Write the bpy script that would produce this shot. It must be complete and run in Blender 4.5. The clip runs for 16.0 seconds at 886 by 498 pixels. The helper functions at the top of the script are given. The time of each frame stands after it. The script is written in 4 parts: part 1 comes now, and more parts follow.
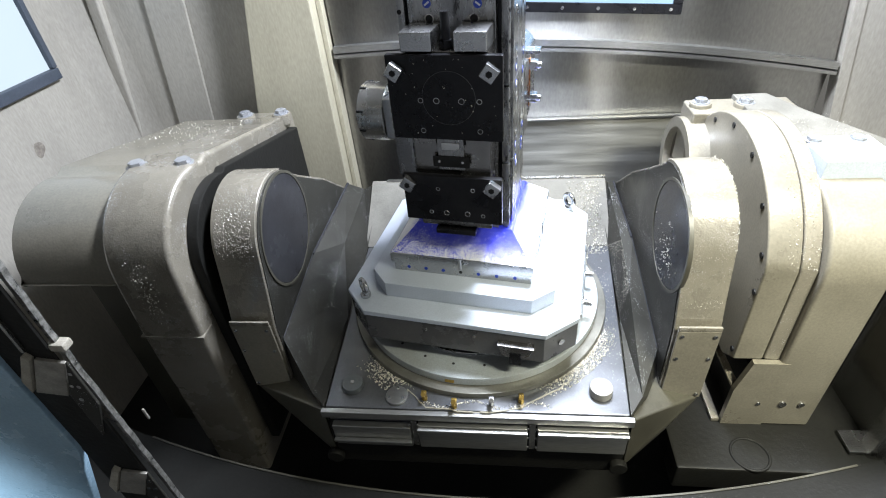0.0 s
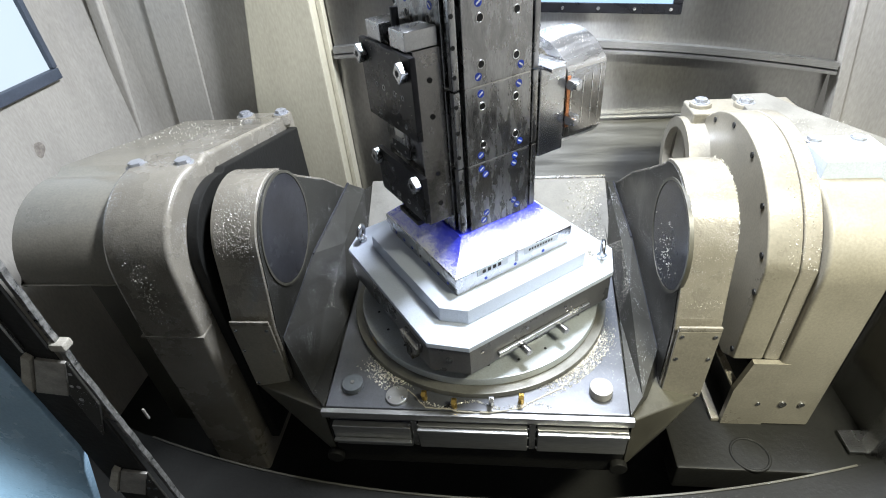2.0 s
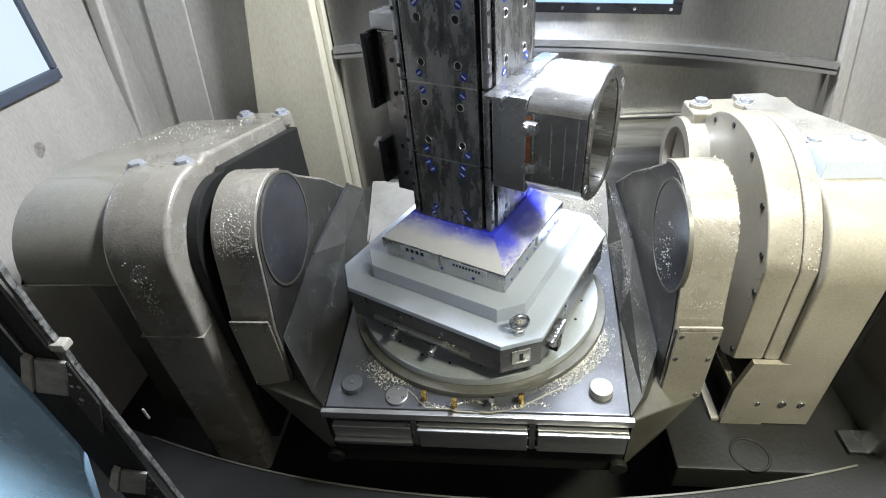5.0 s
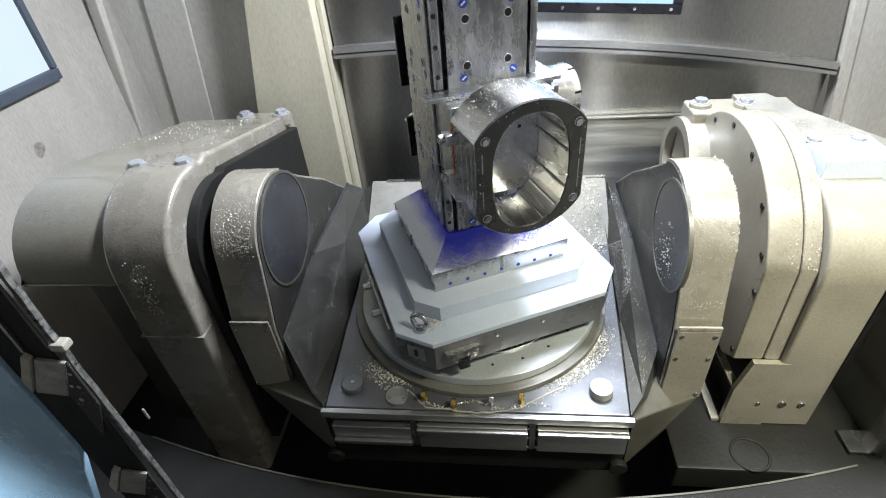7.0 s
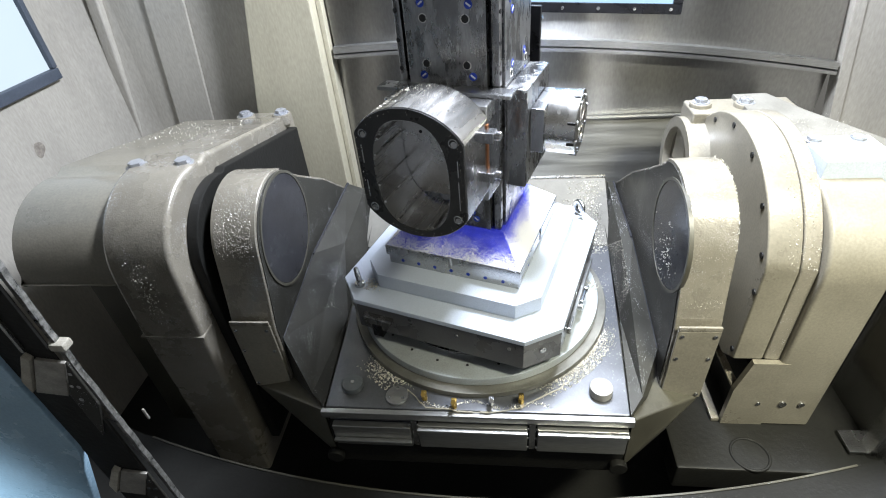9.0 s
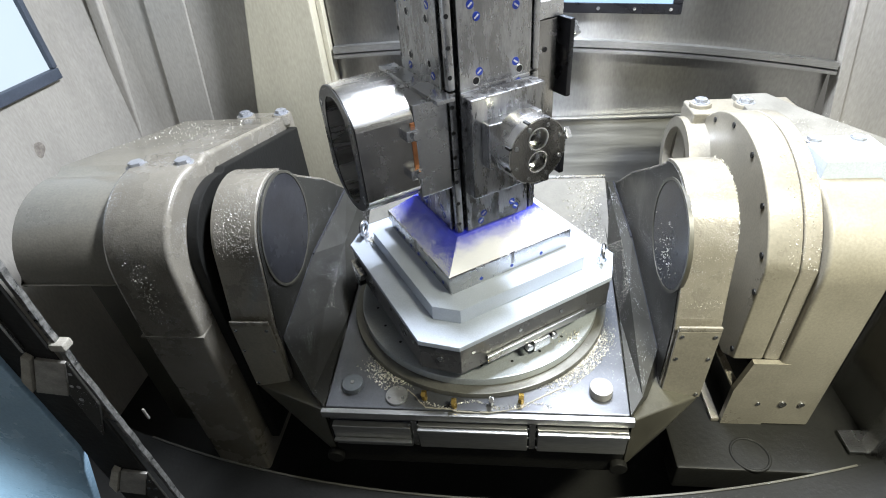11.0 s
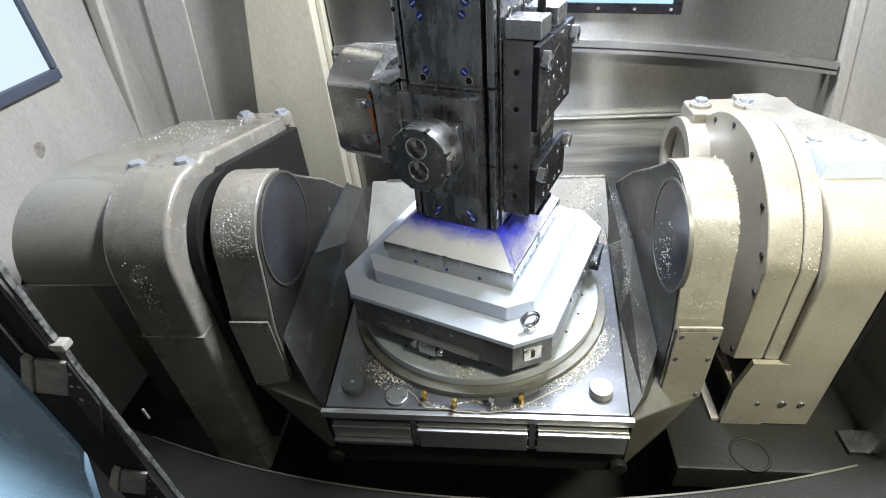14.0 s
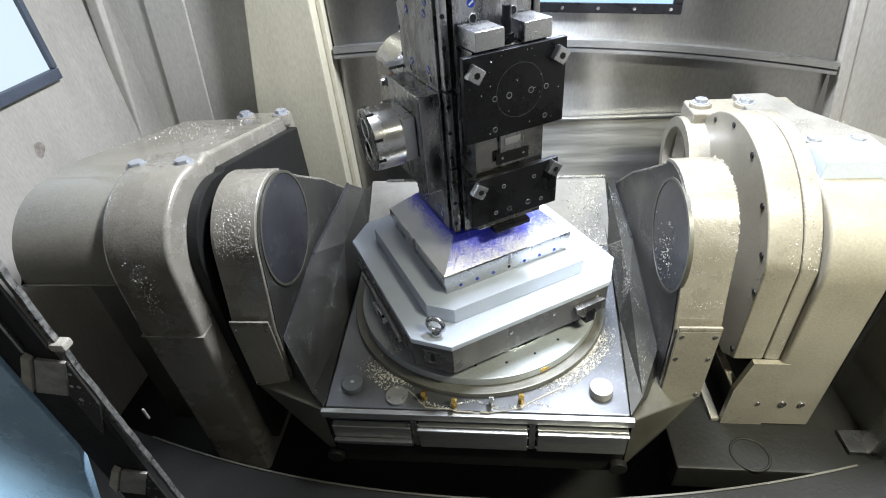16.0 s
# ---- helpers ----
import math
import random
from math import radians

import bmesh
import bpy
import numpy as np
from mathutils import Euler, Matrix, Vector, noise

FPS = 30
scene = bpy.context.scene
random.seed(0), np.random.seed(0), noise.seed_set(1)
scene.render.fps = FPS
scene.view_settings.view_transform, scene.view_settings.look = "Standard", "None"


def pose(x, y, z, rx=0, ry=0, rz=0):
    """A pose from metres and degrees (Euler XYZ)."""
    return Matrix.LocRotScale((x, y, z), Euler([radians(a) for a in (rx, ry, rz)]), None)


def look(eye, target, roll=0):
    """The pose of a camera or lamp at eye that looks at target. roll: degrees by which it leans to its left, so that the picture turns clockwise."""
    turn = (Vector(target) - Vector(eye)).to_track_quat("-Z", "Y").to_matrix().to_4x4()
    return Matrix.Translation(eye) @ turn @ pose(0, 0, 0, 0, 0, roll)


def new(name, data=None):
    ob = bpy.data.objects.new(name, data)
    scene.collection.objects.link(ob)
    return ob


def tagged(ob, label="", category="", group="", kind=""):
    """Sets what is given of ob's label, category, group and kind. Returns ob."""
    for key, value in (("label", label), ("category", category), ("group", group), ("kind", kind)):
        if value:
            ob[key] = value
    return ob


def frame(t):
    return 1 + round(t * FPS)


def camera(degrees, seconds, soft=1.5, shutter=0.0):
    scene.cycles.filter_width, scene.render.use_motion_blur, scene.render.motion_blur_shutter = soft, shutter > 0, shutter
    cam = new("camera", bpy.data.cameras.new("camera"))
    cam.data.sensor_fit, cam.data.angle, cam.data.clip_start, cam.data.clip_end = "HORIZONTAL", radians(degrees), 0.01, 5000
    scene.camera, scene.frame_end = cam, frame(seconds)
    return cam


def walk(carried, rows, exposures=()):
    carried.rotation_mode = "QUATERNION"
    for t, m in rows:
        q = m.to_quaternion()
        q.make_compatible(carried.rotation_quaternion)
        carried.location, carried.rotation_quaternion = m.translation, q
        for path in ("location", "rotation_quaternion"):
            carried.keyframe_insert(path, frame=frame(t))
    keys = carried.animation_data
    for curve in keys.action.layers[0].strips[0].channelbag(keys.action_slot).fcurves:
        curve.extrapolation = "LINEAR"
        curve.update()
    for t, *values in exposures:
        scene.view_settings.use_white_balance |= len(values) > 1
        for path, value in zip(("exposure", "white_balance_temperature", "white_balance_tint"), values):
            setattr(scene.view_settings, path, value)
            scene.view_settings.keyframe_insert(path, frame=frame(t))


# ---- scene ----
cam = camera(82.03, 16.0, soft=1.05)
EYE, AIM = (0.0805, -1.2181, 0.8751), (-0.0369, -0.4261, 0.2760)
walk(cam, [(0.0, look(EYE, AIM, -5.40)), (16.0, look(EYE, AIM, -5.40))])

# turn of the rotary table: seconds, degrees
TURN = [(0.0, -9.8), (0.5, -20.8), (1.0, -30.9), (1.5, -41.9), (2.0, -52.9), (2.5, -63.9), (3.0, -74.4), (3.5, -84.8),
        (4.0, -95.6), (4.2, -100.2), (5.25, -122.5), (6.3, -144.6), (6.5, -146.3), (7.0, -155.9), (7.5, -166.5), (8.0, -177.1),
        (8.5, -187.9), (9.0, -198.0), (9.2, -202.3), (10.25, -222.3), (11.3, -241.9), (11.5, -245.5), (12.0, -255.1),
        (12.5, -264.9), (13.0, -274.3), (13.5, -283.5), (14.0, -292.1), (14.5, -300.4), (15.0, -309.0), (15.5, -318.9), (16.0, -329.1)]
turning = []

# ---- world and lamps of the working space ----
world = bpy.data.worlds.new("world")
scene.world = world
world.use_nodes = True
world.node_tree.nodes["Background"].inputs[0].default_value = (0.95, 0.93, 0.86, 1)
world.node_tree.nodes["Background"].inputs[1].default_value = 0.075
scene.view_settings.exposure = 1.02


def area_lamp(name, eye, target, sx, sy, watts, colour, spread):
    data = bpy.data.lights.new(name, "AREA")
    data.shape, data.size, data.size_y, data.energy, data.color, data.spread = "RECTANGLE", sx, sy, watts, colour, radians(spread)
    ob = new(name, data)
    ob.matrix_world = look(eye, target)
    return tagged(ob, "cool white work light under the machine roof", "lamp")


area_lamp("work_light", (0.36, 0.22, 1.66), (0.20, 0.06, 0), 0.6, 0.25, 80, (0.85, 0.915, 1.04), 180)
area_lamp("work_light", (1.05, -0.95, 1.45), (0.88, -0.30, -0.2), 0.5, 0.12, 8.5, (0.98, 0.97, 0.79), 75)
# Fill lamp added out of view, aimed only at the door panel.
area_lamp("door_fill_light", (-1.45, -2.6, 1.75), (-1.18, -0.72, -0.25), 0.2, 0.2, 0.9, (0.82, 0.92, 1.0), 14)["label"] = "unseen fill lamp added to brighten the door panel"


# ---- materials ----
def material(name, colour, rough=0.5, metal=0.0, second=None, scale=8.0, fine=120.0, bump=0.15, spots=0.0, coat=0.0, rough_var=0.12, stretch=(1, 1, 1), brushed=0.0):
    """A worn surface: large stains towards a second colour, fine grain in colour and relief, uneven gloss."""
    m = bpy.data.materials.new(name)
    m.use_nodes = True
    nt = m.node_tree
    n, l = nt.nodes, nt.links
    b = n["Principled BSDF"]
    tc = n.new("ShaderNodeTexCoord")
    mp = n.new("ShaderNodeMapping")
    mp.inputs["Scale"].default_value = stretch
    l.new(tc.outputs["Object"], mp.inputs["Vector"])
    big = n.new("ShaderNodeTexNoise")
    big.inputs["Scale"].default_value, big.inputs["Detail"].default_value, big.inputs["Roughness"].default_value = scale, 6, 0.62
    l.new(mp.outputs[0], big.inputs["Vector"])
    small = n.new("ShaderNodeTexNoise")
    small.inputs["Scale"].default_value, small.inputs["Detail"].default_value = fine, 3
    l.new(mp.outputs[0], small.inputs["Vector"])
    ramp = n.new("ShaderNodeValToRGB")
    ramp.color_ramp.elements[0].position, ramp.color_ramp.elements[1].position = 0.36, 0.66
    second = second or tuple(0.72 * c for c in colour)
    ramp.color_ramp.elements[0].color, ramp.color_ramp.elements[1].color = (*second, 1), (*colour, 1)
    l.new(big.outputs[0], ramp.inputs[0])
    mix = n.new("ShaderNodeMixRGB")
    mix.blend_type, mix.inputs[0].default_value = "OVERLAY", 0.25
    l.new(ramp.outputs[0], mix.inputs[1])
    l.new(small.outputs[0], mix.inputs[2])
    out = mix.outputs[0]
    if spots:
        vor = n.new("ShaderNodeTexNoise")
        vor.inputs["Scale"].default_value, vor.inputs["Detail"].default_value = 560, 1
        l.new(tc.outputs["Object"], vor.inputs["Vector"])
        drift = n.new("ShaderNodeTexNoise")
        drift.inputs["Scale"].default_value, drift.inputs["Detail"].default_value = 11, 3
        l.new(tc.outputs["Object"], drift.inputs["Vector"])
        add = n.new("ShaderNodeMath")
        add.operation, add.inputs[1].default_value = "MULTIPLY_ADD", 0.45
        l.new(drift.outputs[0], add.inputs[0])
        l.new(vor.outputs[0], add.inputs[2])
        cut = n.new("ShaderNodeValToRGB")
        low = 1.2 - spots
        cut.color_ramp.elements[0].position, cut.color_ramp.elements[1].position = min(low - 0.05, 0.94), min(low, 0.99)
        l.new(add.outputs[0], cut.inputs[0])
        mix2 = n.new("ShaderNodeMixRGB")
        mix2.inputs[2].default_value = (0.75, 0.75, 0.78, 1)
        l.new(cut.outputs[0], mix2.inputs[0])
        l.new(out, mix2.inputs[1])
        out = mix2.outputs[0]
    l.new(out, b.inputs["Base Color"])
    rr = n.new("ShaderNodeMapRange")
    rr.inputs["From Min"].default_value, rr.inputs["From Max"].default_value = 0.3, 0.7
    rr.inputs["To Min"].default_value, rr.inputs["To Max"].default_value = max(rough - rough_var, 0.04), min(rough + rough_var, 1)
    l.new(big.outputs[0], rr.inputs["Value"])
    l.new(rr.outputs[0], b.inputs["Roughness"])
    b.inputs["Metallic"].default_value = metal
    b.inputs["Anisotropic"].default_value, b.inputs["Anisotropic Rotation"].default_value = brushed, 0.25 if brushed else 0.0
    b.inputs["Coat Weight"].default_value = coat
    b.inputs["Coat Roughness"].default_value = 0.12
    bp = n.new("ShaderNodeBump")
    bp.inputs["Strength"].default_value, bp.inputs["Distance"].default_value = bump, 0.002
    l.new(small.outputs[0], bp.inputs["Height"])
    l.new(bp.outputs[0], b.inputs["Normal"])
    return m


BEIGE = material("olive_grey_machine_paint", (0.205, 0.188, 0.148), 0.36, 0.0, (0.16, 0.146, 0.115), 5, 160, 0.2, coat=0.55)
# Sparse pale specks in this paint stand in for glints on droplets.
CAST = material("wet_casting_with_glint_specks", (0.225, 0.205, 0.165), 0.28, 0.1, (0.165, 0.15, 0.12), 6, 220, 0.35, coat=0.8, spots=0.175)
WALL = material("coolant_stained_enclosure_paint", (0.42, 0.395, 0.345), 0.40, 0.0, (0.33, 0.31, 0.27), 3, 140, 0.15, coat=0.2, stretch=(1, 1, 0.3))
COLUMN = material("pale_beige_sheet_paint", (0.385, 0.355, 0.265), 0.42, 0.0, (0.32, 0.295, 0.22), 3, 140, 0.15, coat=0.2, stretch=(1, 1, 0.3))
DARKSHEET = material("dark_grey_sheet_steel", (0.50, 0.495, 0.49), 0.24, 1.0, (0.38, 0.38, 0.375), 2, 120, 0.05, stretch=(1, 1, 0.4))
STAINLESS = material("brushed_stainless_sheet", (0.46, 0.46, 0.45), 0.30, 0.95, (0.38, 0.38, 0.365), 4, 260, 0.12, stretch=(0.15, 1, 1))
BACKSHEET = material("dark_brushed_sheet_steel", (0.40, 0.395, 0.38), 0.32, 1.0, (0.33, 0.325, 0.315), 2, 120, 0.03, stretch=(1, 1, 0.4), rough_var=0.04, brushed=0.9)
COVERSHEET = material("pale_brushed_stainless_sheet", (0.50, 0.495, 0.465), 0.36, 1.0, (0.44, 0.435, 0.405), 3, 260, 0.06, stretch=(0.6, 1, 9), rough_var=0.07, brushed=0.8)
# Sheet grey taken nearly to black: the cheeks' shade is in the colour.
CHEEK = material("worn_sheet_with_shade", (0.036, 0.035, 0.030), 0.38, 0.1, (0.024, 0.0235, 0.020), 4, 200, 0.15, spots=0.15)
PLATE_STEEL = material("wet_dull_steel_plate", (0.12, 0.125, 0.138), 0.34, 0.45, (0.085, 0.088, 0.095), 5, 240, 0.12, coat=0.2, rough_var=0.07)
DISCWET = material("wet_blue_grey_disc", (0.42, 0.46, 0.49), 0.34, 0.3, (0.34, 0.355, 0.35), 5, 260, 0.08, coat=0.3, rough_var=0.07)
STEEL = material("ground_steel", (0.55, 0.555, 0.56), 0.26, 1.0, (0.47, 0.475, 0.49), 9, 300, 0.08, rough_var=0.08)
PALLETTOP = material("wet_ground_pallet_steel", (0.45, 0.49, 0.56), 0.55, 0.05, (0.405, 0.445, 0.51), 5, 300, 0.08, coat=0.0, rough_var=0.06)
FACEPLATE = material("stained_hardened_steel_plate", (0.44, 0.44, 0.44), 0.27, 0.95, (0.26, 0.26, 0.265), 34, 300, 0.06, stretch=(1, 1, 0.33), rough_var=0.16)
MACHINED = material("dark_milled_aluminium", (0.36, 0.35, 0.34), 0.22, 0.95, (0.25, 0.245, 0.24), 16, 300, 0.1)
BRIGHT = material("bright_turned_aluminium", (0.74, 0.73, 0.71), 0.27, 1.0, (0.62, 0.61, 0.59), 12, 260, 0.06, stretch=(1, 0.15, 1))
BLACKOX = material("black_oxide_steel", (0.022, 0.022, 0.025), 0.30, 0.6, (0.012, 0.012, 0.014), 12, 300, 0.08)
DARKFACE = material("dark_machined_face", (0.050, 0.050, 0.049), 0.30, 0.2, (0.034, 0.034, 0.034), 14, 260, 0.15)
BLACKSIDE = material("black_pallet_flank", (0.115, 0.115, 0.118), 0.32, 0.3, (0.085, 0.085, 0.088), 6, 200, 0.12)


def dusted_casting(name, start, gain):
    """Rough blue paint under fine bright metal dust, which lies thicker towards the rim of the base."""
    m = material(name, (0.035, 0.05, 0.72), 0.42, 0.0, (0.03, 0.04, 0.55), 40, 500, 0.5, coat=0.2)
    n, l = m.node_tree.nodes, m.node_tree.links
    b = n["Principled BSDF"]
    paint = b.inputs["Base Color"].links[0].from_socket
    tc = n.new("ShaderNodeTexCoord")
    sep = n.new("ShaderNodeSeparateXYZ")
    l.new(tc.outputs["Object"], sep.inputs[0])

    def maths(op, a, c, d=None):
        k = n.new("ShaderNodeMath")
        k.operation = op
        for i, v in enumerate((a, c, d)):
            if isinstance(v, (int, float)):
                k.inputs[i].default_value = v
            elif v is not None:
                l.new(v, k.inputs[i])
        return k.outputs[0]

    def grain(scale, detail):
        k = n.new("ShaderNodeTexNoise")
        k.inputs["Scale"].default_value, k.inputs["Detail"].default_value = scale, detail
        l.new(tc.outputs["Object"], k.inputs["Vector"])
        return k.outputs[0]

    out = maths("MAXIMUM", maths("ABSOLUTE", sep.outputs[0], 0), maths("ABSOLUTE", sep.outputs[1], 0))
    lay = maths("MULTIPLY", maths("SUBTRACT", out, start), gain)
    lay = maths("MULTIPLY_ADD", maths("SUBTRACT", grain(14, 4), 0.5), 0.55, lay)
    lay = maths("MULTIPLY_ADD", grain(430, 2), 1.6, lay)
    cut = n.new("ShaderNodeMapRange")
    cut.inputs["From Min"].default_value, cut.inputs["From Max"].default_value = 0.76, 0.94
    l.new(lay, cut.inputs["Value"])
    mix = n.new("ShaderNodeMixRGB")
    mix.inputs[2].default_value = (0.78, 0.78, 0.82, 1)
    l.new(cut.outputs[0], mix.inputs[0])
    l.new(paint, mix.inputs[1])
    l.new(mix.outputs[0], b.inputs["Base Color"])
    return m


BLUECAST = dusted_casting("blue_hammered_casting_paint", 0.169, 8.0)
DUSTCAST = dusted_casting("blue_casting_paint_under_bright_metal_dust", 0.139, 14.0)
BLUEPLUG = material("blue_plastic_plug", (0.01, 0.05, 0.45), 0.35)
WHITEPRINT = material("white_print", (0.8, 0.8, 0.8), 0.5)
BRASS = material("brass_fitting", (0.62, 0.42, 0.12), 0.28, 1.0)
COPPER = material("copper_shim", (0.70, 0.30, 0.14), 0.35, 1.0)
# Black rubber raised towards blue to hold the haze round the window.
RUBBER = material("black_rubber_with_haze", (0.07, 0.085, 0.11), 0.5)
CAPDARK = material("dark_cap_with_recess_shade", (0.035, 0.036, 0.040), 0.22, 0.0, (0.024, 0.024, 0.027), 8, 120, 0.1)
ROOFDARK = material("grey_roof_sheet", (0.45, 0.45, 0.45), 0.5)
ZINC = material("zinc_plated_bolt", (0.36, 0.37, 0.39), 0.30, 0.5, (0.27, 0.28, 0.30), 30, 300, 0.05)
CAPGREY = material("grey_plastic_cap", (0.085, 0.095, 0.10), 0.45)
PALECAP = material("pale_plastic_cap", (0.30, 0.29, 0.26), 0.45)
# Set well below the steel's own tone, so shade is in the colour.
TROUGH = material("wet_trough_steel_with_shade", (0.0115, 0.0112, 0.010), 0.45, 0.0, (0.012, 0.012, 0.011), 4, 90, 0.4)
RINGSTEEL = material("dull_olive_steel_ring", (0.165, 0.16, 0.14), 0.40, 0.4, (0.11, 0.107, 0.09), 8, 240, 0.15)
SLOPE = material("dull_grimy_slope", (0.16, 0.153, 0.135), 0.72, 0.0, (0.11, 0.105, 0.09), 9, 240, 0.25)
# Olive paint darkened for faces that the overhead lamp doesn't reach.
SHOULDER = material("olive_casting_with_shade", (0.070, 0.066, 0.049), 0.45, 0.0, (0.045, 0.042, 0.032), 6, 160, 0.2)
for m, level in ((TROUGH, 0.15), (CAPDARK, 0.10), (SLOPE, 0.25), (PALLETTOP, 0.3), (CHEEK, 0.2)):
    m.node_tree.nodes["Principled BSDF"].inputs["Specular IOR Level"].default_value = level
SEALANT = material("dried_pale_sealant", (0.34, 0.32, 0.26), 0.7, 0.0, (0.24, 0.22, 0.18), 60, 400, 0.6)
CHIP = material("loose_metal_chip", (0.78, 0.75, 0.66), 0.3, 0.3)
# Lightened blue: the panel's reflected light is put into the colour.
DOORBLUE = material("door_panel_with_reflected_light", (0.30, 0.44, 0.55), 0.30, 0.0, (0.22, 0.34, 0.43), 4, 160, 0.2, coat=0.5)
BRACKET = material("bare_scuffed_steel", (0.34, 0.32, 0.28), 0.4, 0.4, (0.20, 0.19, 0.165), 40, 300, 0.3)
EDGE = material("nicked_dull_steel_edge", (0.40, 0.39, 0.36), 0.35, 0.7, (0.12, 0.12, 0.11), 90, 400, 0.3)
APRON = material("dark_grey_apron_paint", (0.22, 0.215, 0.21), 0.4, 0.0, (0.16, 0.16, 0.155), 4, 140, 0.1)
GRIME = material("dried_brown_grime", (0.30, 0.27, 0.23), 0.6, 0.0, (0.17, 0.15, 0.125), 60, 300, 0.3)
# On raised discs and boxes this near-black stands in for shade inside holes.
HOLE = material("dark_bore", (0.02, 0.02, 0.02), 0.5, 0.5)


def glow(name, colour, strength):
    m = bpy.data.materials.new(name)
    m.use_nodes = True
    b = m.node_tree.nodes["Principled BSDF"]
    b.inputs["Base Color"].default_value = (0.03, 0.03, 0.03, 1)
    b.inputs["Emission Color"].default_value = (*colour, 1)
    b.inputs["Emission Strength"].default_value = strength
    b.inputs["Roughness"].default_value = 0.15
    return m


DAYGLASS = glow("daylit_hazy_window_pane", (0.70, 0.85, 1.0), 0.50)
BLUEGLASS = glow("blue_daylit_window_pane", (0.40, 0.66, 1.0), 0.6)


# ---- mesh helpers ----
def mesh_of(bm, name, mat, smooth=False):
    bmesh.ops.recalc_face_normals(bm, faces=bm.faces)
    me = bpy.data.meshes.new(name)
    bm.to_mesh(me)
    bm.free()
    me.materials.append(mat)
    if smooth:
        me.shade_smooth()
        me.set_sharp_from_angle(angle=radians(38))
    return me


def part(name, bm, mat, parent=None, label="", smooth=True):
    ob = new(name, mesh_of(bm, name, mat, smooth))
    if smooth and len(ob.data.polygons) > 5:
        ob.modifiers.new("flat_faces", "WEIGHTED_NORMAL").keep_sharp = True
    if parent is not None:
        ob.parent = parent
    if label:
        ob["label"] = label
    return ob


def thing(name, label, category, group="", kind="", moves=False, at=None):
    ob = new(name)
    ob.empty_display_size = 0.05
    if at is not None:
        ob.matrix_basis = at
    if moves:
        turning.append(ob)
    return tagged(ob, label, category, group, kind)


def bevel(bm, w, seg=2):
    if w > 0:
        bmesh.ops.bevel(bm, geom=bm.edges[:] + bm.verts[:], offset=w, segments=seg, profile=0.5, affect="EDGES", clamp_overlap=True)
    return bm


def box(x0, x1, y0, y1, z0, z1, w=0.002, seg=2, m=None):
    bm = bmesh.new()
    bmesh.ops.create_cube(bm, size=1, matrix=Matrix.LocRotScale(((x0 + x1) / 2, (y0 + y1) / 2, (z0 + z1) / 2), None, (x1 - x0, y1 - y0, z1 - z0)))
    bevel(bm, w, seg)
    if m is not None:
        bm.transform(m)
    return bm


def merged(*bms):
    out = bmesh.new()
    for b in bms:
        me = bpy.data.meshes.new("tmp")
        b.to_mesh(me)
        b.free()
        out.from_mesh(me)
        bpy.data.meshes.remove(me)
    return out


def rod(p, q, r, seg=20, r2=None, w=0.0):
    """A round bar from p to q."""
    p, q = Vector(p), Vector(q)
    bm = bmesh.new()
    m = Matrix.Translation((p + q) / 2) @ (q - p).to_track_quat("Z", "Y").to_matrix().to_4x4()
    bmesh.ops.create_cone(bm, cap_ends=True, segments=seg, radius1=r, radius2=r if r2 is None else r2, depth=(q - p).length, matrix=m)
    if w:
        bmesh.ops.bevel(bm, geom=[e for e in bm.edges if any(len(f.verts) > 4 for f in e.link_faces)], offset=w, segments=2, profile=0.5, affect="EDGES")
    return bm


def prism(outline, axis, a, b, w=0.0, seg=2):
    """An outline in a plane, drawn out along axis from a to b. Axis x: (y, z) points; y: (x, z); z: (x, y)."""
    bm = bmesh.new()
    put = {"x": lambda s, u, v: (s, u, v), "y": lambda s, u, v: (u, s, v), "z": lambda s, u, v: (u, v, s)}[axis]
    lo = [bm.verts.new(put(a, u, v)) for u, v in outline]
    hi = [bm.verts.new(put(b, u, v)) for u, v in outline]
    n = len(outline)
    bm.faces.new(lo), bm.faces.new(hi[::-1])
    for i in range(n):
        bm.faces.new((lo[i], hi[i], hi[(i + 1) % n], lo[(i + 1) % n]))
    if w:
        bmesh.ops.recalc_face_normals(bm, faces=bm.faces)
        bmesh.ops.bevel(bm, geom=[e for e in bm.edges if any(len(f.verts) == n for f in e.link_faces)], offset=w, segments=seg, profile=0.5, affect="EDGES", clamp_overlap=True)
    return bm


def octagon(a, c):
    return [(a, -a + c), (a, a - c), (a - c, a), (-a + c, a), (-a, a - c), (-a, -a + c), (-a + c, -a), (a - c, -a)]


def arc(cx, cy, r, a0, a1, n):
    return [(cx + r * math.cos(radians(a0 + (a1 - a0) * i / n)), cy + r * math.sin(radians(a0 + (a1 - a0) * i / n))) for i in range(n + 1)]


def tube(outer, inner, axis, a, b):
    """Two outlines of equal count, drawn out: a hollow piece open at both ends."""
    bm = bmesh.new()
    put = {"x": lambda s, u, v: (s, u, v), "y": lambda s, u, v: (u, s, v), "z": lambda s, u, v: (u, v, s)}[axis]
    rings = [[bm.verts.new(put(s, u, v)) for u, v in o] for s, o in ((a, outer), (b, outer), (b, inner), (a, inner))]
    n = len(outer)
    for k in range(4):
        r, s = rings[k], rings[(k + 1) % 4]
        for i in range(n):
            bm.faces.new((r[i], r[(i + 1) % n], s[(i + 1) % n], s[i]))
    return bm


